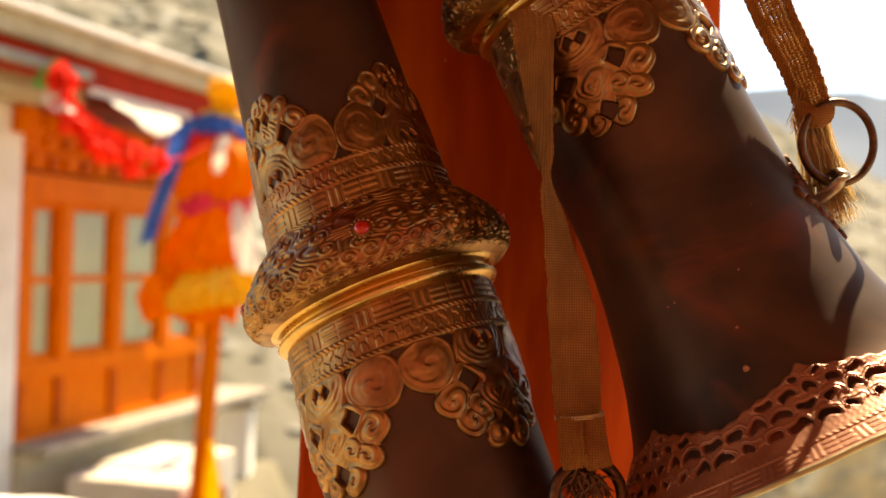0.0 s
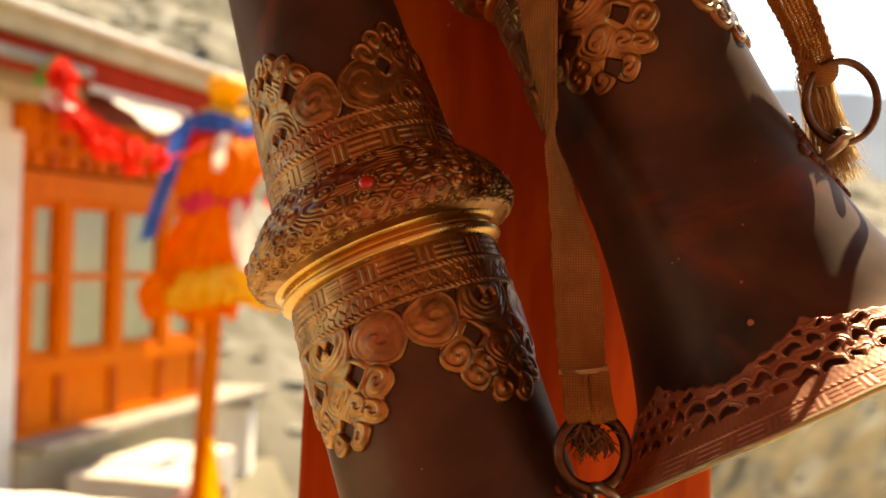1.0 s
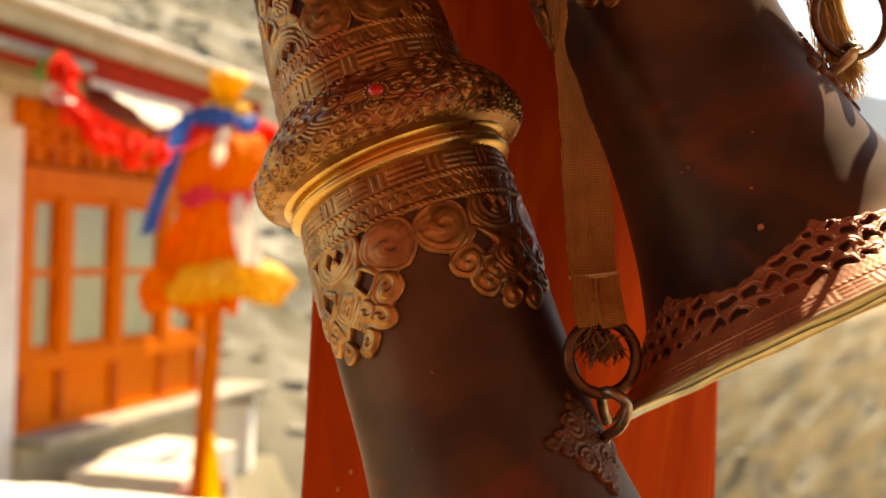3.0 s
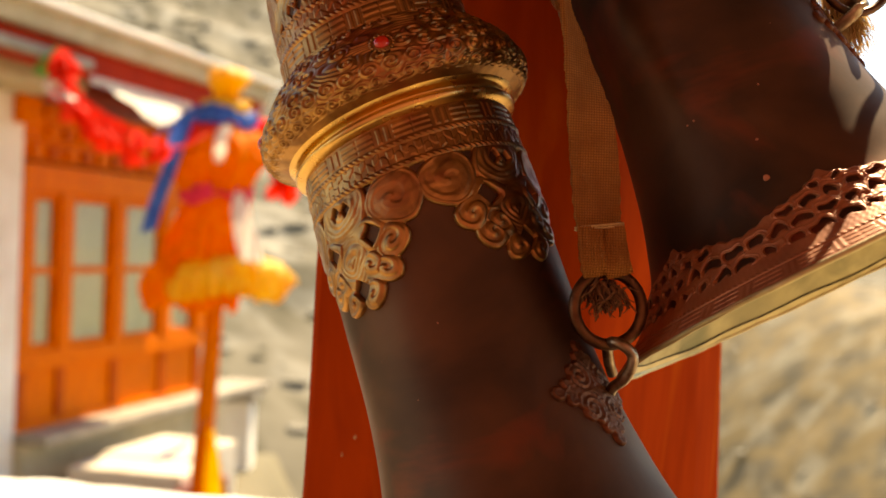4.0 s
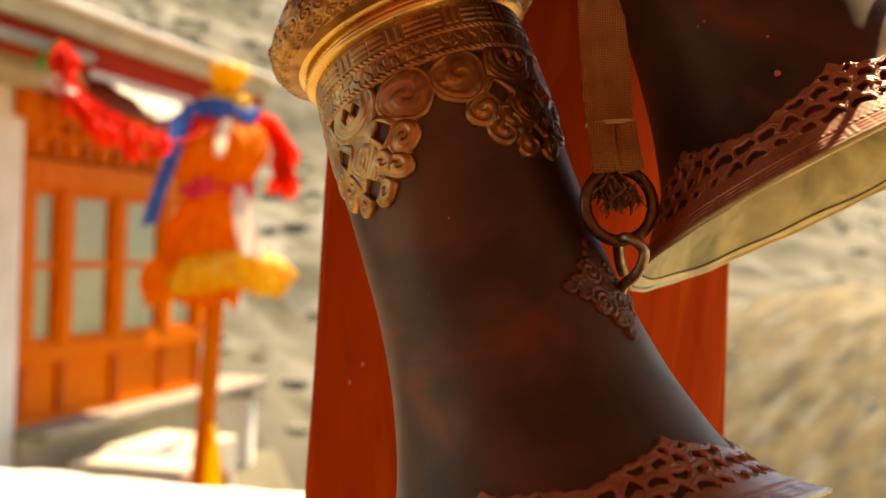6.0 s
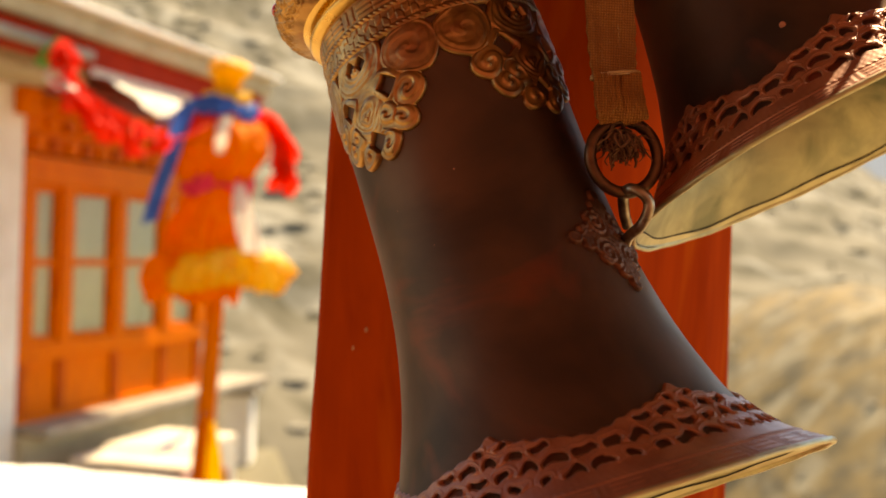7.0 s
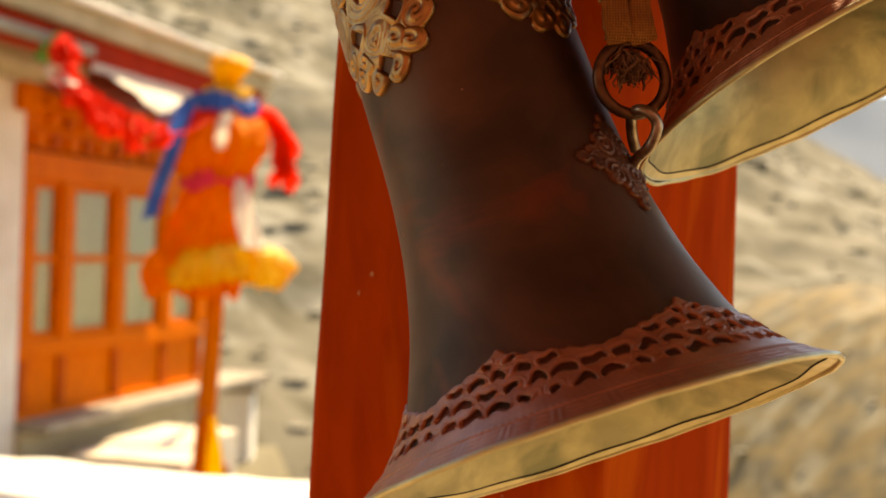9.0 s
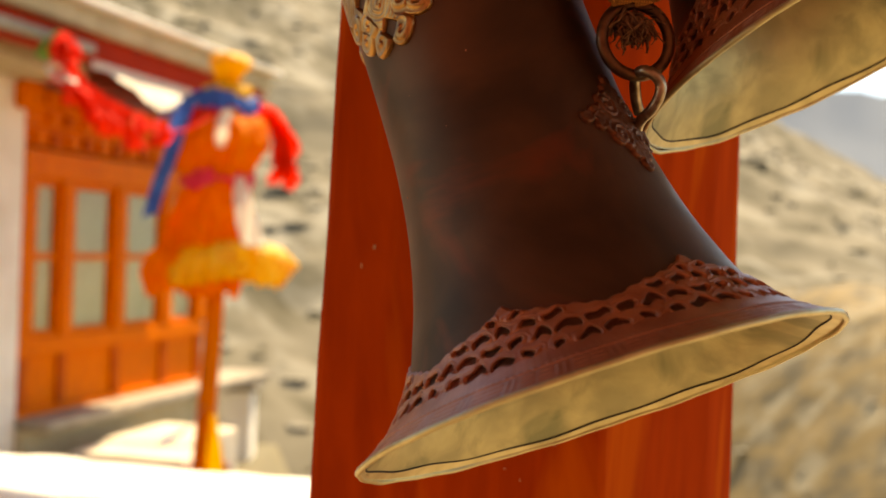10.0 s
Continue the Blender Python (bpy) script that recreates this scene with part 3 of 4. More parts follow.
def relief_sheet(name, s, phi, sd, h, mat, parent, label="", base=None, lift=0.0016, edge=0.0011, wrap=False, m=None, askew=None):
    """A raised plate on the horn: kept where sd > 0, its outline drawn to sd = 0, its height from h."""
    S, PH = np.meshgrid(s, phi, indexing="ij")
    R0 = radius_at(S) if base is None else base(S)
    ds, dp = s[1] - s[0], phi[1] - phi[0]
    gs, gp = np.gradient(sd, ds, dp)
    gw = gp / R0
    n2 = np.maximum(gs ** 2 + gw ** 2, 0.25)
    out = sd < 0
    lim = lambda a, b: np.clip(a, -b, b)
    S2 = np.where(out, S + lim(-sd * gs / n2, 1.2 * ds), S)
    P2 = np.where(out, PH + lim(-sd * gw / n2 / R0, 1.2 * dp), PH)
    R = R0 + np.where(out, -0.0006, lift * step(sd / edge) ** 0.5 + h * step(sd / edge))
    if askew is not None:
        P2 = P2 + radians(askew)
        S2 = settle(S2, P2, R)
    return sheet(name, polar(S2, R, P2), mat, parent, label, keep=None if sd.min() > 0 else sd > 0, wrap=wrap, m=m)


def fret(w, v):
    """A key pattern of bars: w along the band, v from 0 to 1 across it."""
    c = np.floor(w)
    f = w - c
    bars = ((v > 0.06) & (v < 0.24)) | ((v > 0.41) & (v < 0.59)) | ((v > 0.76) & (v < 0.94))
    flat = bars & (f > 0.06) & (f < 0.94)
    up = ((np.abs(f - 0.28) < 0.1) | (np.abs(f - 0.72) < 0.1)) & (v > 0.06) & (v < 0.94)
    return np.where((c % 3) < 2, flat, up).astype(float)


def cord_line(s, w, s0, half=0.0017):
    x = np.clip(1 - ((s - s0) / half) ** 2, 0, 1)
    return np.sqrt(x) * 0.0011 * (0.72 + 0.28 * np.sin(2 * np.pi * (w + (s - s0)) / 0.0034))


def cloud_plate(lower):
    """Outline and relief of one cloud-scroll motif, a quarter of the way round."""
    ns, npn = 230, 250
    sg = np.linspace(0.046, 0.147, ns) if lower else np.linspace(-0.093, -0.008, ns)
    phi = np.linspace(-np.pi / 4, np.pi / 4, npn)
    S, PH = np.meshgrid(sg, phi, indexing="ij")
    R0 = 0.0615 if lower else 0.0535
    k = 1.0 if lower else 0.84
    U = PH * R0 / k
    D = (S - 0.075) if lower else (-0.034 - S) * 1.12
    U, D = U + 0.0011 * np.sin(D * 230 + 0.8) * np.cos(U * 31), D + 0.0009 * np.sin(U * 260 + D * 90)
    circles = [(0.0, 0.01, 0.019), (0.0338, 0.0155, 0.0168), (0.027, 0.0385, 0.0102), (0.0195, 0.0515, 0.0094), (0.0075, 0.062, 0.008), (0.0, 0.04, 0.0165), (0.014, 0.03, 0.012), (0.0125, 0.047, 0.0105)]
    if not lower:
        circles[1:] = [(0.0325, 0.0175, 0.0192), (0.026, 0.037, 0.0098), (0.0155, 0.0475, 0.009), (0.0045, 0.054, 0.008), (0.0, 0.037, 0.0155), (0.013, 0.029, 0.012)]
    sd = (0.0775 - S) if lower else (S + 0.0365)
    rel = np.zeros_like(S)
    best = sd.copy()
    for c, (cu, cd, cr) in enumerate(circles):
        for sg_ in ((-1, 1) if cu else (1,)):
            rho, sp = spiral(U - sg_ * cu, D - cd, 0.0072 if cr < 0.012 else 0.0115, sg_)
            d = cr - rho
            big = cr > 0.0125
            hair = np.sin(2 * np.pi * (rho + 0.35 * (D - cd)) / 0.0038 + 1.1 * np.sin(np.arctan2(D - cd, U) * 3))
            shape = ((0.0009 if big else 0.0014) * np.sqrt(np.clip(1 - (rho / cr) ** 2, 0, 1)) + (0.00022 if big else 0.00048) * np.tanh(2.2 * sp) * step(2.6 * (1 - rho / cr))
                     + (0.00022 * hair * np.clip(1.2 - rho / cr, 0, 1) if c in (0, 5) else 0) + (0.00035 * np.exp(-((d - 0.0022) / 0.0006) ** 2) + 0.00009 * np.sin(U * 430 + 2.2 * np.sin(D * 390)) * np.sin(D * 510 + 1.7 * np.sin(U * 350)) if big else 0))
            rel = np.where((d > best) & (d > -0.001), shape, rel)
            best = np.maximum(best, d)
            sd = np.maximum(sd, d)
    holes = [(0.0158, 0.0295, 0.0042), (0.0042, 0.0085, 0.0024), (0.0, 0.0565, 0.0042)]
    if not lower:
        holes[2:] = [(0.0045, 0.046, 0.0026)]
    for cu, cd, cr in holes:
        for sg_ in (-1, 1):
            sd = np.minimum(sd, (np.abs(U - sg_ * cu) + 0.8 * np.abs(D - cd)) * 0.8 - cr)
    W = PH * R0
    if lower:
        band = (0.26 * fret(W / (R0 * np.pi / 2 / 9), (S - 0.0475) / 0.0105) * 0.0022 * ((S > 0.0475) & (S < 0.058))
                + cord_line(S, W, 0.0605) + cord_line(S, W, 0.0745)
                + 0.00045 * (np.sin(W * 2 * np.pi / 0.0081) * np.sin((S - 0.062) * 2 * np.pi / 0.0105 + np.sin(W * 700)) > 0.05) * ((S > 0.0625) & (S < 0.0725)))
        rel = np.where(S < 0.0768, band, rel)
    else:
        band = (0.26 * fret(W / (R0 * np.pi / 2 / 9), (S + 0.0225) / 0.01) * 0.0022 * ((S > -0.0225) & (S < -0.0125))
                + cord_line(S, W, -0.0247) + cord_line(S, W, -0.0105) + cord_line(S, W, -0.0357)
                + 0.00045 * (np.sin(W * 2 * np.pi / 0.0081) * np.sin((S + 0.034) * 2 * np.pi / 0.0095 + np.sin(W * 700)) > 0.05) * ((S > -0.034) & (S < -0.0265)))
        rel = np.where(S > -0.0365, band, rel)
    return sg, phi, sd, rel


def make_horn(label):
    horn = thing("long_horn", label, "horn", group="long horns on the porch column")
    # tube with wall thickness
    s = np.concatenate([np.linspace(-0.5, 0.25, 60), np.linspace(0.255, 0.3446, 46)])
    phi = np.linspace(0, 2 * np.pi, 160, endpoint=False)
    S, PH = np.meshgrid(s, phi, indexing="ij")
    dent = 0.0003 * np.sin(3 * PH + S * 30) + 0.0002 * np.sin(7 * PH - S * 50)
    sheet("tube", polar(S, radius_at(S) + dent, PH), M_COPPER, horn, "dark brown copper tube", wrap=True)
    si = np.linspace(0.3446, 0.1, 60)
    S, PH = np.meshgrid(si, phi, indexing="ij")
    sheet("lining", polar(S, radius_at(S) - 0.0016 + dent[:1], PH), M_INNER, horn, "worn pale brass lining of the bell", wrap=True)
    # rolled rim and folded lip inside
    a = np.linspace(0, 2 * np.pi, 200, endpoint=False)
    wob = 0.0007 * np.sin(3 * a + 1) + 0.0004 * np.sin(11 * a) + 0.0003 * np.sin(23 * a + 2)
    tube("rim", polar(0.3452 + 0.5 * wob, 0.1275 + wob, a), 0.0016, M_RIM, horn, "bright rolled brass rim", k=10, closed=True)
    sl = np.linspace(0.3424, 0.3456, 8)
    S, PH = np.meshgrid(sl, a, indexing="ij")
    S = S + (0.0006 * np.sin(5 * PH) + 0.0004 * np.sin(13 * PH + 1)) * (S < 0.3435)
    sheet("lip", polar(S, radius_at(np.minimum(S, 0.345)) - 0.0024, PH), M_RIM, horn, "folded lip inside the bell", wrap=True)
    # solid black tube that draws the shade in the open seam
    tube("seam", polar(S[0] - 0.0003, radius_at(S[0]) - 0.0024, a), 0.0006, M_SEAM_SHADE, horn, "black tube for the shade in the open seam of the lip", k=6, closed=True)
    # collar with its chased ornament
    cs = np.array([-0.013, -0.006, 0.004, 0.013, 0.021, 0.027, 0.031, 0.0345])
    cr = np.array([0.0575, 0.064, 0.0722, 0.0778, 0.0797, 0.0785, 0.0752, 0.068])
    prof = curve_points(np.stack([cs, cr], -1), 150)
    pn = 620
    ph = np.linspace(-np.pi, np.pi, pn, endpoint=False)
    PS, PH = np.meshgrid(prof[:, 0], ph, indexing="ij")
    PR = np.repeat(prof[:, 1:2], pn, 1)
    arc = np.concatenate([[0], np.cumsum(np.hypot(*np.diff(prof, axis=0).T))])
    A = np.repeat(arc[:, None], pn, 1)
    W = PH * 0.073
    H = np.zeros_like(A)
    best = np.full_like(A, 9.0)
    rc = random.Random(12)
    circ = 2 * np.pi * 0.073
    # flowing curls between the scrolls
    wx, wy = W + 0.0035 * np.sin(A * 310 + 2 * np.sin(W * 95)), A + 0.004 * np.sin(W * 150 + 1.5 * np.sin(A * 210))
    flow = 0.00055 * np.sin(2 * np.pi * (wy + 0.55 * np.abs((wx + 0.014) % 0.056 - 0.028)) / 0.0044)
    for row, (a0, cell) in enumerate(((0.005, 0.0135), (0.0145, 0.015), (0.0245, 0.0148), (0.034, 0.013), (0.0428, 0.0112), (0.0512, 0.0082))):
        cnt = round(circ / cell)
        for i in range(cnt):
            cw = -circ / 2 + (i + 0.5 * (row % 2)) * circ / cnt + rc.uniform(-1, 1) * cell * (0.3 if row < 4 else 0.08)
            ca = a0 + rc.uniform(-1, 1) * (0.0026 if row < 4 else 0.0005)
            if row < 4 and rc.random() < 0.3:
                continue
            dw = (W - cw + circ / 2) % circ - circ / 2
            size = cell * (rc.uniform(0.36, 0.56) if row < 4 else 0.5)
            sel = np.abs(dw) < cell * 1.3
            rho, sp = spiral(dw, (A - ca) * 1.1, size * 0.55, 1 if (i + row) % 2 else -1)
            near = sel & (rho < best) & (rho < size)
            H = np.where(near, (0.00085 * sp + 0.0006) * step(3.5 * (1 - rho / size)), H)
            best = np.where(near, rho, best)
    H = np.where(best > 1, flow, H)
    band = A > arc[-1] - 0.006
    H = np.where(band, 0.0, H)
    sheet("collar", polar(settle(PS, PH, PR), PR + H, PH), M_BRASS, horn, "bulging brass collar chased with scrolls", wrap=True)
    ms = np.array([(0.0335, 0.069), (0.0352, 0.0674), (0.0364, 0.0655), (0.0374, 0.0625), (0.039, 0.0622), (0.0401, 0.065), (0.0418, 0.0664), (0.044, 0.0656), (0.0456, 0.0632), (0.0468, 0.0605)])
    mp = curve_points(ms, 40)
    PS, PH = np.meshgrid(mp[:, 0], phi, indexing="ij")
    PR = np.repeat(mp[:, 1:2], len(phi), 1)
    sheet("moulding", polar(settle(PS, PH, PR), PR, PH), M_GOLD, horn, "smooth bright brass moulding", wrap=True)
    # four coral studs in beaded settings
    for q in range(4):
        p0 = radians(-3.2 + 90 * q)
        c = polar(settle(0.0107, p0, 0.0772), np.array(0.0772), np.array(p0))
        nrm = polar(np.array(-0.45), np.array(1.0), np.array(p0))
        mat = Matrix.Translation(c) @ Vector(nrm).to_track_quat("Z", "Y").to_matrix().to_4x4()
        bm = bmesh.new()
        bmesh.ops.create_cone(bm, cap_ends=True, segments=24, radius1=0.0066, radius2=0.0052, depth=0.002)
        for i in range(16):
            t = i * math.tau / 16
            bmesh.ops.create_icosphere(bm, subdivisions=1, radius=0.00105, matrix=Matrix.Translation((0.0061 * math.cos(t), 0.0061 * math.sin(t), 0.0006)))
        setting = part("setting", bm, M_BRASS, horn, "beaded brass setting", mat, True)
        bm = bmesh.new()
        bmesh.ops.create_uvsphere(bm, u_segments=20, v_segments=12, radius=0.0042)
        bmesh.ops.scale(bm, vec=(1, 1, 0.7), verts=bm.verts)
        bmesh.ops.translate(bm, vec=(0, 0, 0.0012), verts=bm.verts)
        part("stud", bm, M_JEWEL, setting, "polished red coral stud", None, True)
    # pierced cloud-scroll plates, four above and four below
    for lower, tip in ((True, 44.0), (False, -49.0)):
        sg, ph4, sd, rel = cloud_plate(lower)
        for q in range(4):
            relief_sheet("cloud_plate", sg, ph4, sd, rel, M_BRASS, horn, "pierced brass cloud-scroll plate", askew=tip + 90 * q)
    # pierced border of the bell, six plates
    sg = np.linspace(0.2955, 0.3352, 110)
    ph6 = np.linspace(-np.pi / 6, np.pi / 6, 330)
    S, PH = np.meshgrid(sg, ph6, indexing="ij")
    R = radius_at(S)
    top = 0.3075 - 0.0045 * np.cos(6 * PH) - 0.0006 * np.cos(18 * PH) - 0.003 * np.exp(-(PH / 0.05) ** 2) - 0.0005 * np.cos(66 * PH)
    sd = (S - top) * 1.2
    rel = 0.00006 * np.sin(PH * 210 + 2 * np.sin(S * 900)) * np.sin(S * 1500)
    PH0, S0 = PH, S
    PH, S = PH + 0.016 * np.sin(37 * PH + S * 260), S + 0.0006 * np.sin(PH * 61 + 1)
    q10 = radians(7.5)
    for row, (sc_, off, half) in enumerate(((0.3272, 0.0, 0.0047), (0.3196, 0.5, 0.0049), (0.3122, 0.0, 0.0042), (0.3058, 0.5, 0.003))):
        c = (np.round(PH / q10 - off) + off) * q10
        if row >= 2:
            c = np.where(np.abs(c) < radians((19, 5)[row - 2]), c, 9.0)
        dw, dv = (PH - c) * R, (S - sc_) * 1.32
        tilt = 0.25 * np.sin(c * 31)
        half = half * (0.88 + 0.22 * np.sin(c * 57 + row))
        hole = np.maximum(np.hypot(dw, dv * 1.35) - half, 0.0058 - np.hypot(dw * 0.8, dv - 0.0068 + tilt * dw))
        sd = np.minimum(sd, np.where(np.abs(dw) < 0.02, hole, 1.0))
        rel += 0.0009 * np.exp(-((np.hypot(dw, dv * 1.35) - half - 0.0009) / 0.0007) ** 2) * (dv < 0.002) + 0.0006 * np.exp(-((np.hypot(dw, dv * 1.2) - half - 0.0026) / 0.0006) ** 2) * (dv < 0.001)
    first = None
    for q in range(6):
        m = Matrix.Rotation(-radians(24 + 60 * q), 4, "Z")
        if first is None:
            first = relief_sheet("border_plate", sg, ph6, sd, rel, M_LACE, horn, "pierced red copper fish-scale border", m=m, lift=0.0017)
        else:
            link_mesh("border_plate", first.data, None, horn, "pierced red copper fish-scale border", m)
    sg = np.linspace(0.3335, 0.3446, 60)
    pb = np.linspace(0, 2 * np.pi, 900, endpoint=False)
    S, PH = np.meshgrid(sg, pb, indexing="ij")
    h = 0.00045 * fret(PH / (2 * np.pi) * 96, (S - 0.3368) / 0.0062) * ((S > 0.3368) & (S < 0.3435)) + cord_line(S, PH * 0.115, 0.3352, 0.0011)
    relief_sheet("rim_band", sg, pb, np.full_like(S, 0.01), h, M_LACE, horn, "red copper rim band with key pattern", lift=0.0012, wrap=True)
    # diamond mount for the strap
    sg, pm = np.linspace(0.187, 0.257, 140), np.radians(np.linspace(-84, -22, 140))
    S, PH = np.meshgrid(sg, pm, indexing="ij")
    dw, dv = (PH - radians(-54)) * 0.067, S - 0.2195 + 0.12 * (PH - radians(-54)) * 0.067
    au, av = np.abs(dw), np.abs(dv)
    sd = (0.025 - au - av * 0.96) * 0.72
    for cu, cd, cr in ((0.0, 0.0255, 0.004), (0.026, 0.0, 0.0042), (0.0115, 0.0115, 0.0045), (0.0045, 0.0195, 0.0035), (0.0195, 0.0045, 0.0035)):
        sd = np.maximum(sd, cr - np.hypot(au - cu, av - cd))
    rho, sp = spiral(au - 0.009, av - 0.009, 0.0036, 1)
    rel = 0.0004 * sp * step(1.6 - rho / 0.008) + 0.0002 * np.sin(dw * 1250 + 2.2 * np.sin(dv * 840)) * np.sin(dv * 1150 + 1.6 * np.sin(dw * 760)) + 0.0003 * np.exp(-((sd - 0.0016) / 0.0005) ** 2)
    relief_sheet("strap_mount", sg, pm, sd, rel, M_MOUNT, horn, "embossed quatrefoil strap mount", lift=0.0018)
    return horn


def add_specks(on, spots):
    """Pale specks on the tube: (metres below the collar, degrees round, size)."""
    for i, (sp_s, sp_p, size) in enumerate(spots):
        bm = bmesh.new()
        bmesh.ops.create_icosphere(bm, subdivisions=2, radius=1)
        bmesh.ops.scale(bm, vec=(0.0003, size, size * (0.8 + 0.3 * (i % 3))), verts=bm.verts)
        p = polar(np.array(sp_s), radius_at(sp_s), np.array(radians(sp_p)))
        part("speck", bm, M_SPECK, on, "pale speck on the copper" if i == 0 else "", Matrix.Translation(p) @ Matrix.Rotation(-radians(sp_p), 4, "Z"), True)


def axis_pose(p, e, d, turn=0.0):
    e, d = Vector(e).normalized(), Vector(d).normalized()
    e = (e - d * e.dot(d)).normalized()
    y = (-d).cross(e)
    m = Matrix((e, y, -d)).transposed().to_4x4()
    m.translation = p
    return m @ Matrix.Rotation(-radians(turn), 4, "Z")


horn = make_horn("dark copper long horn with chased brass collar and flared bell")
horn.matrix_basis = axis_pose((-0.0454, 0.7056, 1.5051), (-0.0901, -0.9632, 0.2531), (0.3232, -0.2686, -0.9074))
horn_2 = copy_thing(horn, axis_pose((0.055, 0.7462, 1.6951), (-0.0966, -0.977, 0.1902), (0.4424, -0.2134, -0.8711), -22))
tagged(horn_2, "dark copper long horn hung higher, its bell edge in sunlight")
add_specks(horn, [(0.1986, 29.9, 0.0011), (0.1655, 10.4, 0.0005), (0.1722, 45.3, 0.0005), (0.2176, 68.6, 0.0006)])
add_specks(horn_2, [(0.2449, 58.8, 0.0007), (0.2445, 55.3, 0.0006), (0.2442, 24.5, 0.0007), (0.2706, 35.8, 0.0009), (0.2916, 39.2, 0.0018), (0.2149, 4.1, 0.0006)])


# ---- straps ----
rf = random.Random(3)


def webbing(name, rows, full, parent, label, thick=0.0022, n=90, open_weave=False):
    """Woven strap: rows of (x, y, z, twist in degrees), twisted about its line from broadside."""
    C = curve_points(rows, n)
    P, ang = C[:, :3], np.radians(C[:, 3])
    T = np.gradient(P, axis=0)
    T /= np.linalg.norm(T, axis=1)[:, None]
    broad = P - np.array([0, 0, 1.42])
    A = np.cross(T, broad)
    A /= np.linalg.norm(A, axis=1)[:, None]
    B = np.cross(A, T)
    X = A * np.cos(ang)[:, None] + B * np.sin(ang)[:, None]
    N = np.cross(X, T)
    k = 26
    q = np.linspace(-1, 1, k)
    weave = 0.0004 * np.sin(q * 34)[None] * np.sin(np.arange(n) * 1.57)[:, None] + 0.00025 * np.cos(q * 24)[None] + 0.0003 * np.sin(np.arange(n) * 0.21 + 1)[:, None] * np.cos(q * 2.5)[None]
    nib = 1 + 0.02 * np.sin(np.arange(n) * 1.7 * 90 / n)[:, None] + 0.012 * np.sin(np.arange(n) * 0.61)[:, None]
    front = P[:, None] + X[:, None] * (q[None] * full / 2 * nib)[..., None] + N[:, None] * (thick / 2 + weave)[..., None]
    rear = P[:, None] + X[:, None] * (q[None] * full / 2 * nib)[..., None] - N[:, None] * (thick / 2 + weave)[..., None]
    cut = None
    if open_weave:
        # pierced rows of small gaps, the same on both faces
        cut = np.zeros((n - 1, 2 * k), bool)
        for i in range(2, n - 2, 3):
            for j in range(5, k - 6, 3):
                if rf.random() < 0.75:
                    cut[i, j] = cut[i, 2 * k - 2 - j] = True
    return sheet(name, np.concatenate([front, rear[:, ::-1]], 1), M_WEB, parent, label, wrap=True, cut=cut)


strap = thing("carrying_strap", "brown woven strap knotted to an iron ring on the horn", "strap", group="horn straps")
webbing("webbing", [(0.0750, 0.6105, 1.395, 150), (0.0736, 0.6126, 1.4053, 150), (0.0722, 0.6138, 1.4172, 148), (0.0708, 0.6148, 1.4279, 157), (0.0695, 0.6165, 1.445, 165), (0.0671, 0.6182, 1.4679, 158),
                    (0.0646, 0.6216, 1.4851, 137), (0.0618, 0.628, 1.4995, 123), (0.0593, 0.6348, 1.5143, 113), (0.0561, 0.6433, 1.5324, 102), (0.0546, 0.6501, 1.5479, 77),
                    (0.0512, 0.6608, 1.5764, 62), (0.0478, 0.6725, 1.6091, 39), (0.0445, 0.6866, 1.6434, 12), (0.0224, 0.74, 1.7844, 0), (0.0, 0.775, 2.0, 0)],
        0.0252, strap, "brown woven webbing", n=300)
for k in range(2):
    tube("binding", ring_points((0.0722, 0.6138, 1.4172 + 0.0012 * k), (-0.13, 0, 1), (0, 1, 0), 0.0122, 0.0095, 40), 0.0006, M_FRAY, strap, "pale thread binding" if k == 0 else "", k=6, closed=True)
tube("ring", ring_points((0.078, 0.612, 1.3766), (0.25, -1, 0.1), (0, 0, 1), 0.0183, 0.0184), 0.0031, M_IRON, strap, "brown iron ring", closed=True)
webbing("fold", [(0.0668, 0.6065, 1.4172, 0), (0.0672, 0.602, 1.407, 0), (0.0685, 0.6, 1.3985, 0), (0.07, 0.604, 1.3935, 0)], 0.0125, strap, "strap end folded round the ring", 0.003, 30)
webbing("fold", [(0.0778, 0.607, 1.4172, 0), (0.0788, 0.6025, 1.407, 0), (0.0805, 0.6005, 1.3985, 0), (0.0822, 0.604, 1.394, 0)], 0.013, strap, "", 0.003, 30)
tube("hook", [(0.0812, 0.627, 1.3277), (0.0824, 0.617, 1.3359), (0.0863, 0.609, 1.3407), (0.0894, 0.605, 1.347), (0.0897, 0.603, 1.3537), (0.0854, 0.602, 1.3584), (0.0803, 0.606, 1.36), (0.079, 0.616, 1.3569), (0.081, 0.624, 1.3484), (0.0837, 0.629, 1.3417)], 0.0029, M_STEEL, strap, "worn steel hook", n=60)


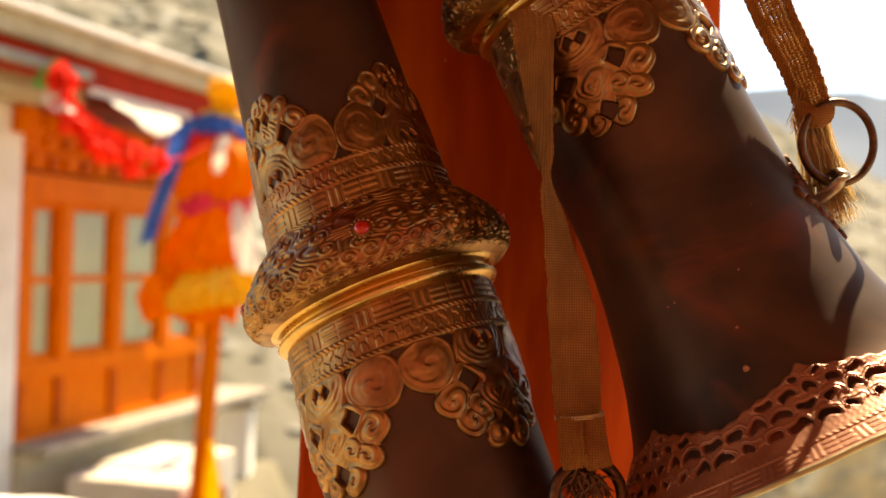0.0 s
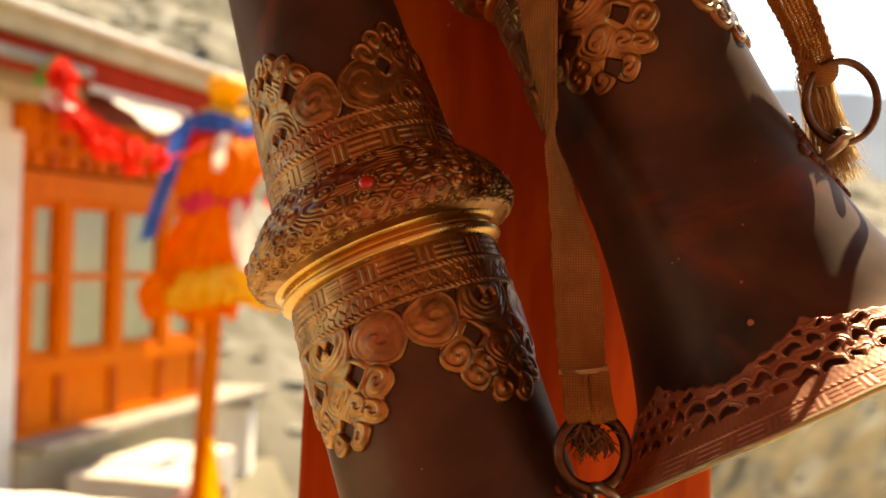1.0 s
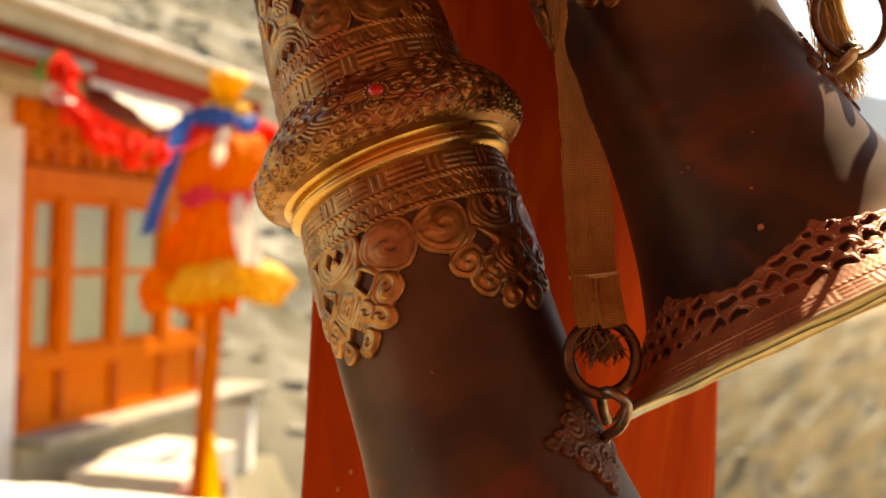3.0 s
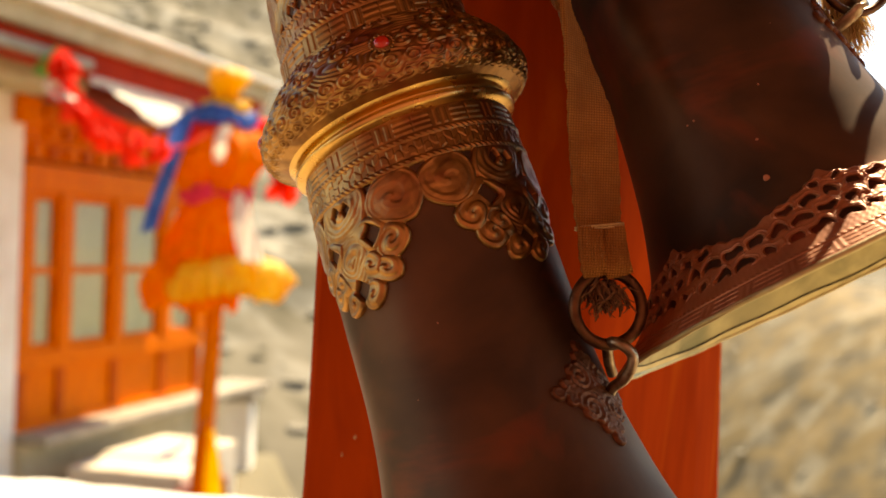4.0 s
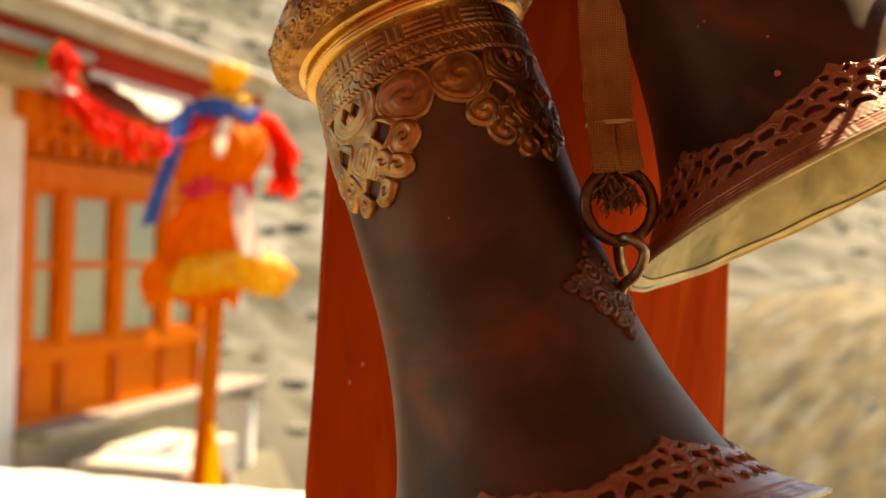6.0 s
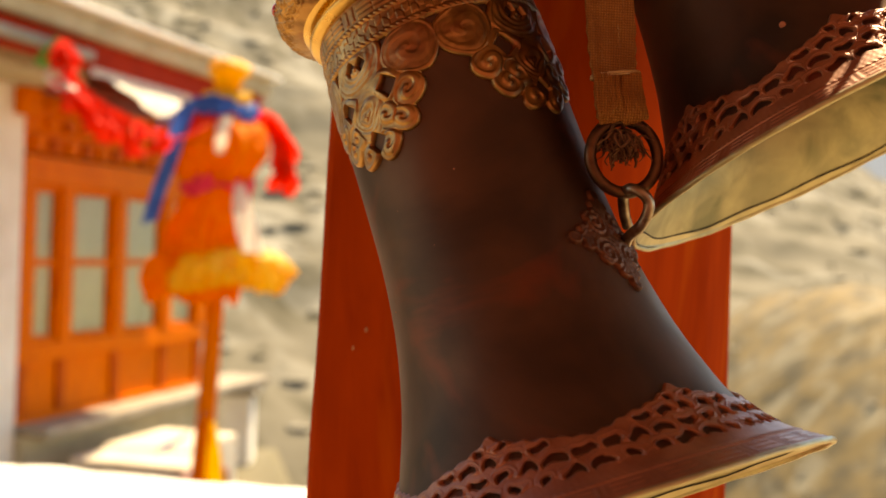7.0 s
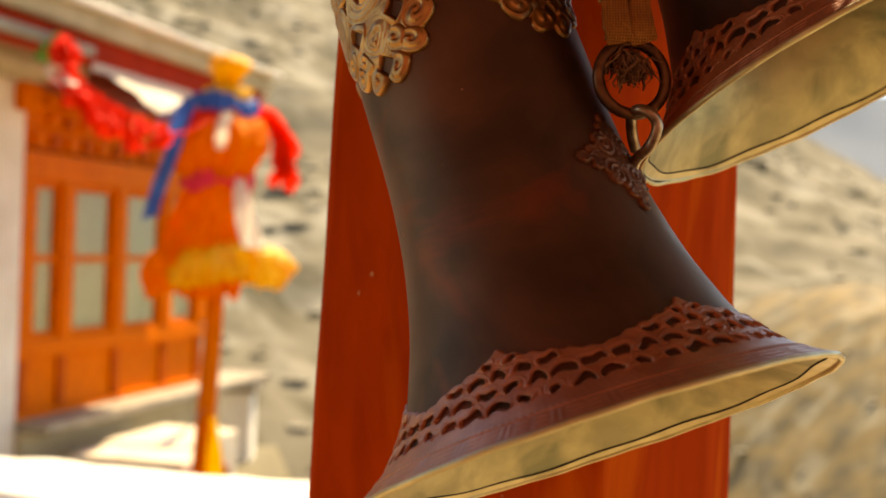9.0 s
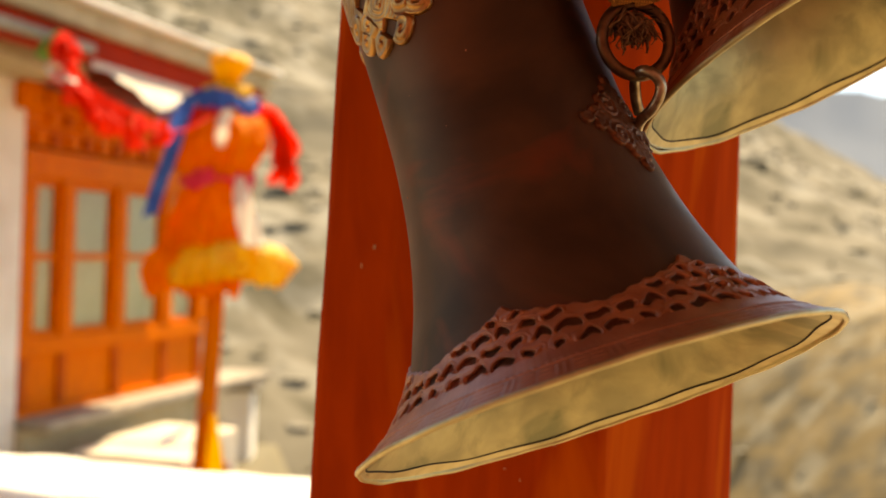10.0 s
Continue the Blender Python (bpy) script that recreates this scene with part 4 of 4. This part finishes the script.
def tuft(name, c, spread, length, count, mat, parent, label, lean=(0, 0, -1), wild=1.0, thick=1.0):
    """A bunch of fibres, as one mesh of thin tapering strands."""
    V, F = [], []
    for _ in range(count):
        p = Vector(c) + Vector((rf.gauss(0, spread), rf.gauss(0, spread * 0.5), rf.gauss(0, spread * 0.6)))
        d = Vector(lean) + wild * Vector((rf.gauss(0, 0.5), rf.gauss(0, 0.4), rf.gauss(0, 0.3)))
        w = rf.uniform(0.0003, 0.0006) * thick
        for k in range(6):
            b = len(V)
            r = w * (1 - 0.13 * k)
            V += [tuple(p + Vector((r * math.cos(t), r * math.sin(t), 0))) for t in (0, 2.1, 4.2)]
            if k:
                F += [(b - 3 + j, b - 3 + (j + 1) % 3, b + (j + 1) % 3, b + j) for j in range(3)]
            d = (d + wild * Vector((rf.gauss(0, 0.35), rf.gauss(0, 0.3), rf.gauss(0, 0.25)))).normalized()
            p = p + d * length / 6
    me = bpy.data.meshes.new(name)
    me.from_pydata(V, [], F)
    ob = link_mesh(name, me, mat, parent, label)
    return ob


tuft("tassel", (0.0754, 0.614, 1.3875), 0.0042, 0.017, 120, M_TUFT, strap, "dark frayed tassel inside the ring", (0.1, 0, -1), 1.1, 3.2)

strap_2 = thing("carrying_strap", "frayed woven strap with an iron ring, lit from behind", "strap", group="horn straps")
webbing("webbing", [(0.2083, 0.688, 1.5881, 39), (0.1983, 0.69, 1.6139, 29), (0.1868, 0.692, 1.6365, 20), (0.1753, 0.695, 1.6627, 12), (0.1304, 0.735, 1.7814, 12), (0.085, 0.79, 2.0, 12)],
        0.0245, strap_2, "brown open-weave webbing", n=240, open_weave=True)
tube("ring", ring_points((0.2202, 0.68, 1.5676), (0.3, -1, 0.0), (0, 0, 1), 0.0235, 0.0228), 0.0024, M_IRON, strap_2, "brown iron ring", closed=True)
tube("loop", [(0.198, 0.683, 1.588), (0.204, 0.679, 1.582), (0.211, 0.68, 1.584), (0.214, 0.684, 1.592)], [0.004, 0.007, 0.007, 0.004], M_WEB, strap_2, "knotted strap end", n=24)
tube("link", [(0.203, 0.69, 1.533), (0.208, 0.68, 1.534), (0.217, 0.672, 1.542), (0.2215, 0.672, 1.549), (0.221, 0.683, 1.5505), (0.2135, 0.692, 1.543)], 0.0042, M_STEEL, strap_2, "worn steel link", n=40, flat=0.55)
tuft("fringe", (0.207, 0.692, 1.583), 0.0035, 0.062, 420, M_FRAY, strap_2, "pale frayed fringe hanging behind the ring", (0.3, 0, -1), 0.16, 1.2)
tuft("fringe", (0.219, 0.69, 1.552), 0.003, 0.036, 110, M_FRAY, strap_2, "", (0.25, 0, -1), 0.3)
tuft("fringe", (0.2035, 0.694, 1.6), 0.0022, 0.03, 90, M_FRAY, strap_2, "", (0.1, 0, -1), 0.3)
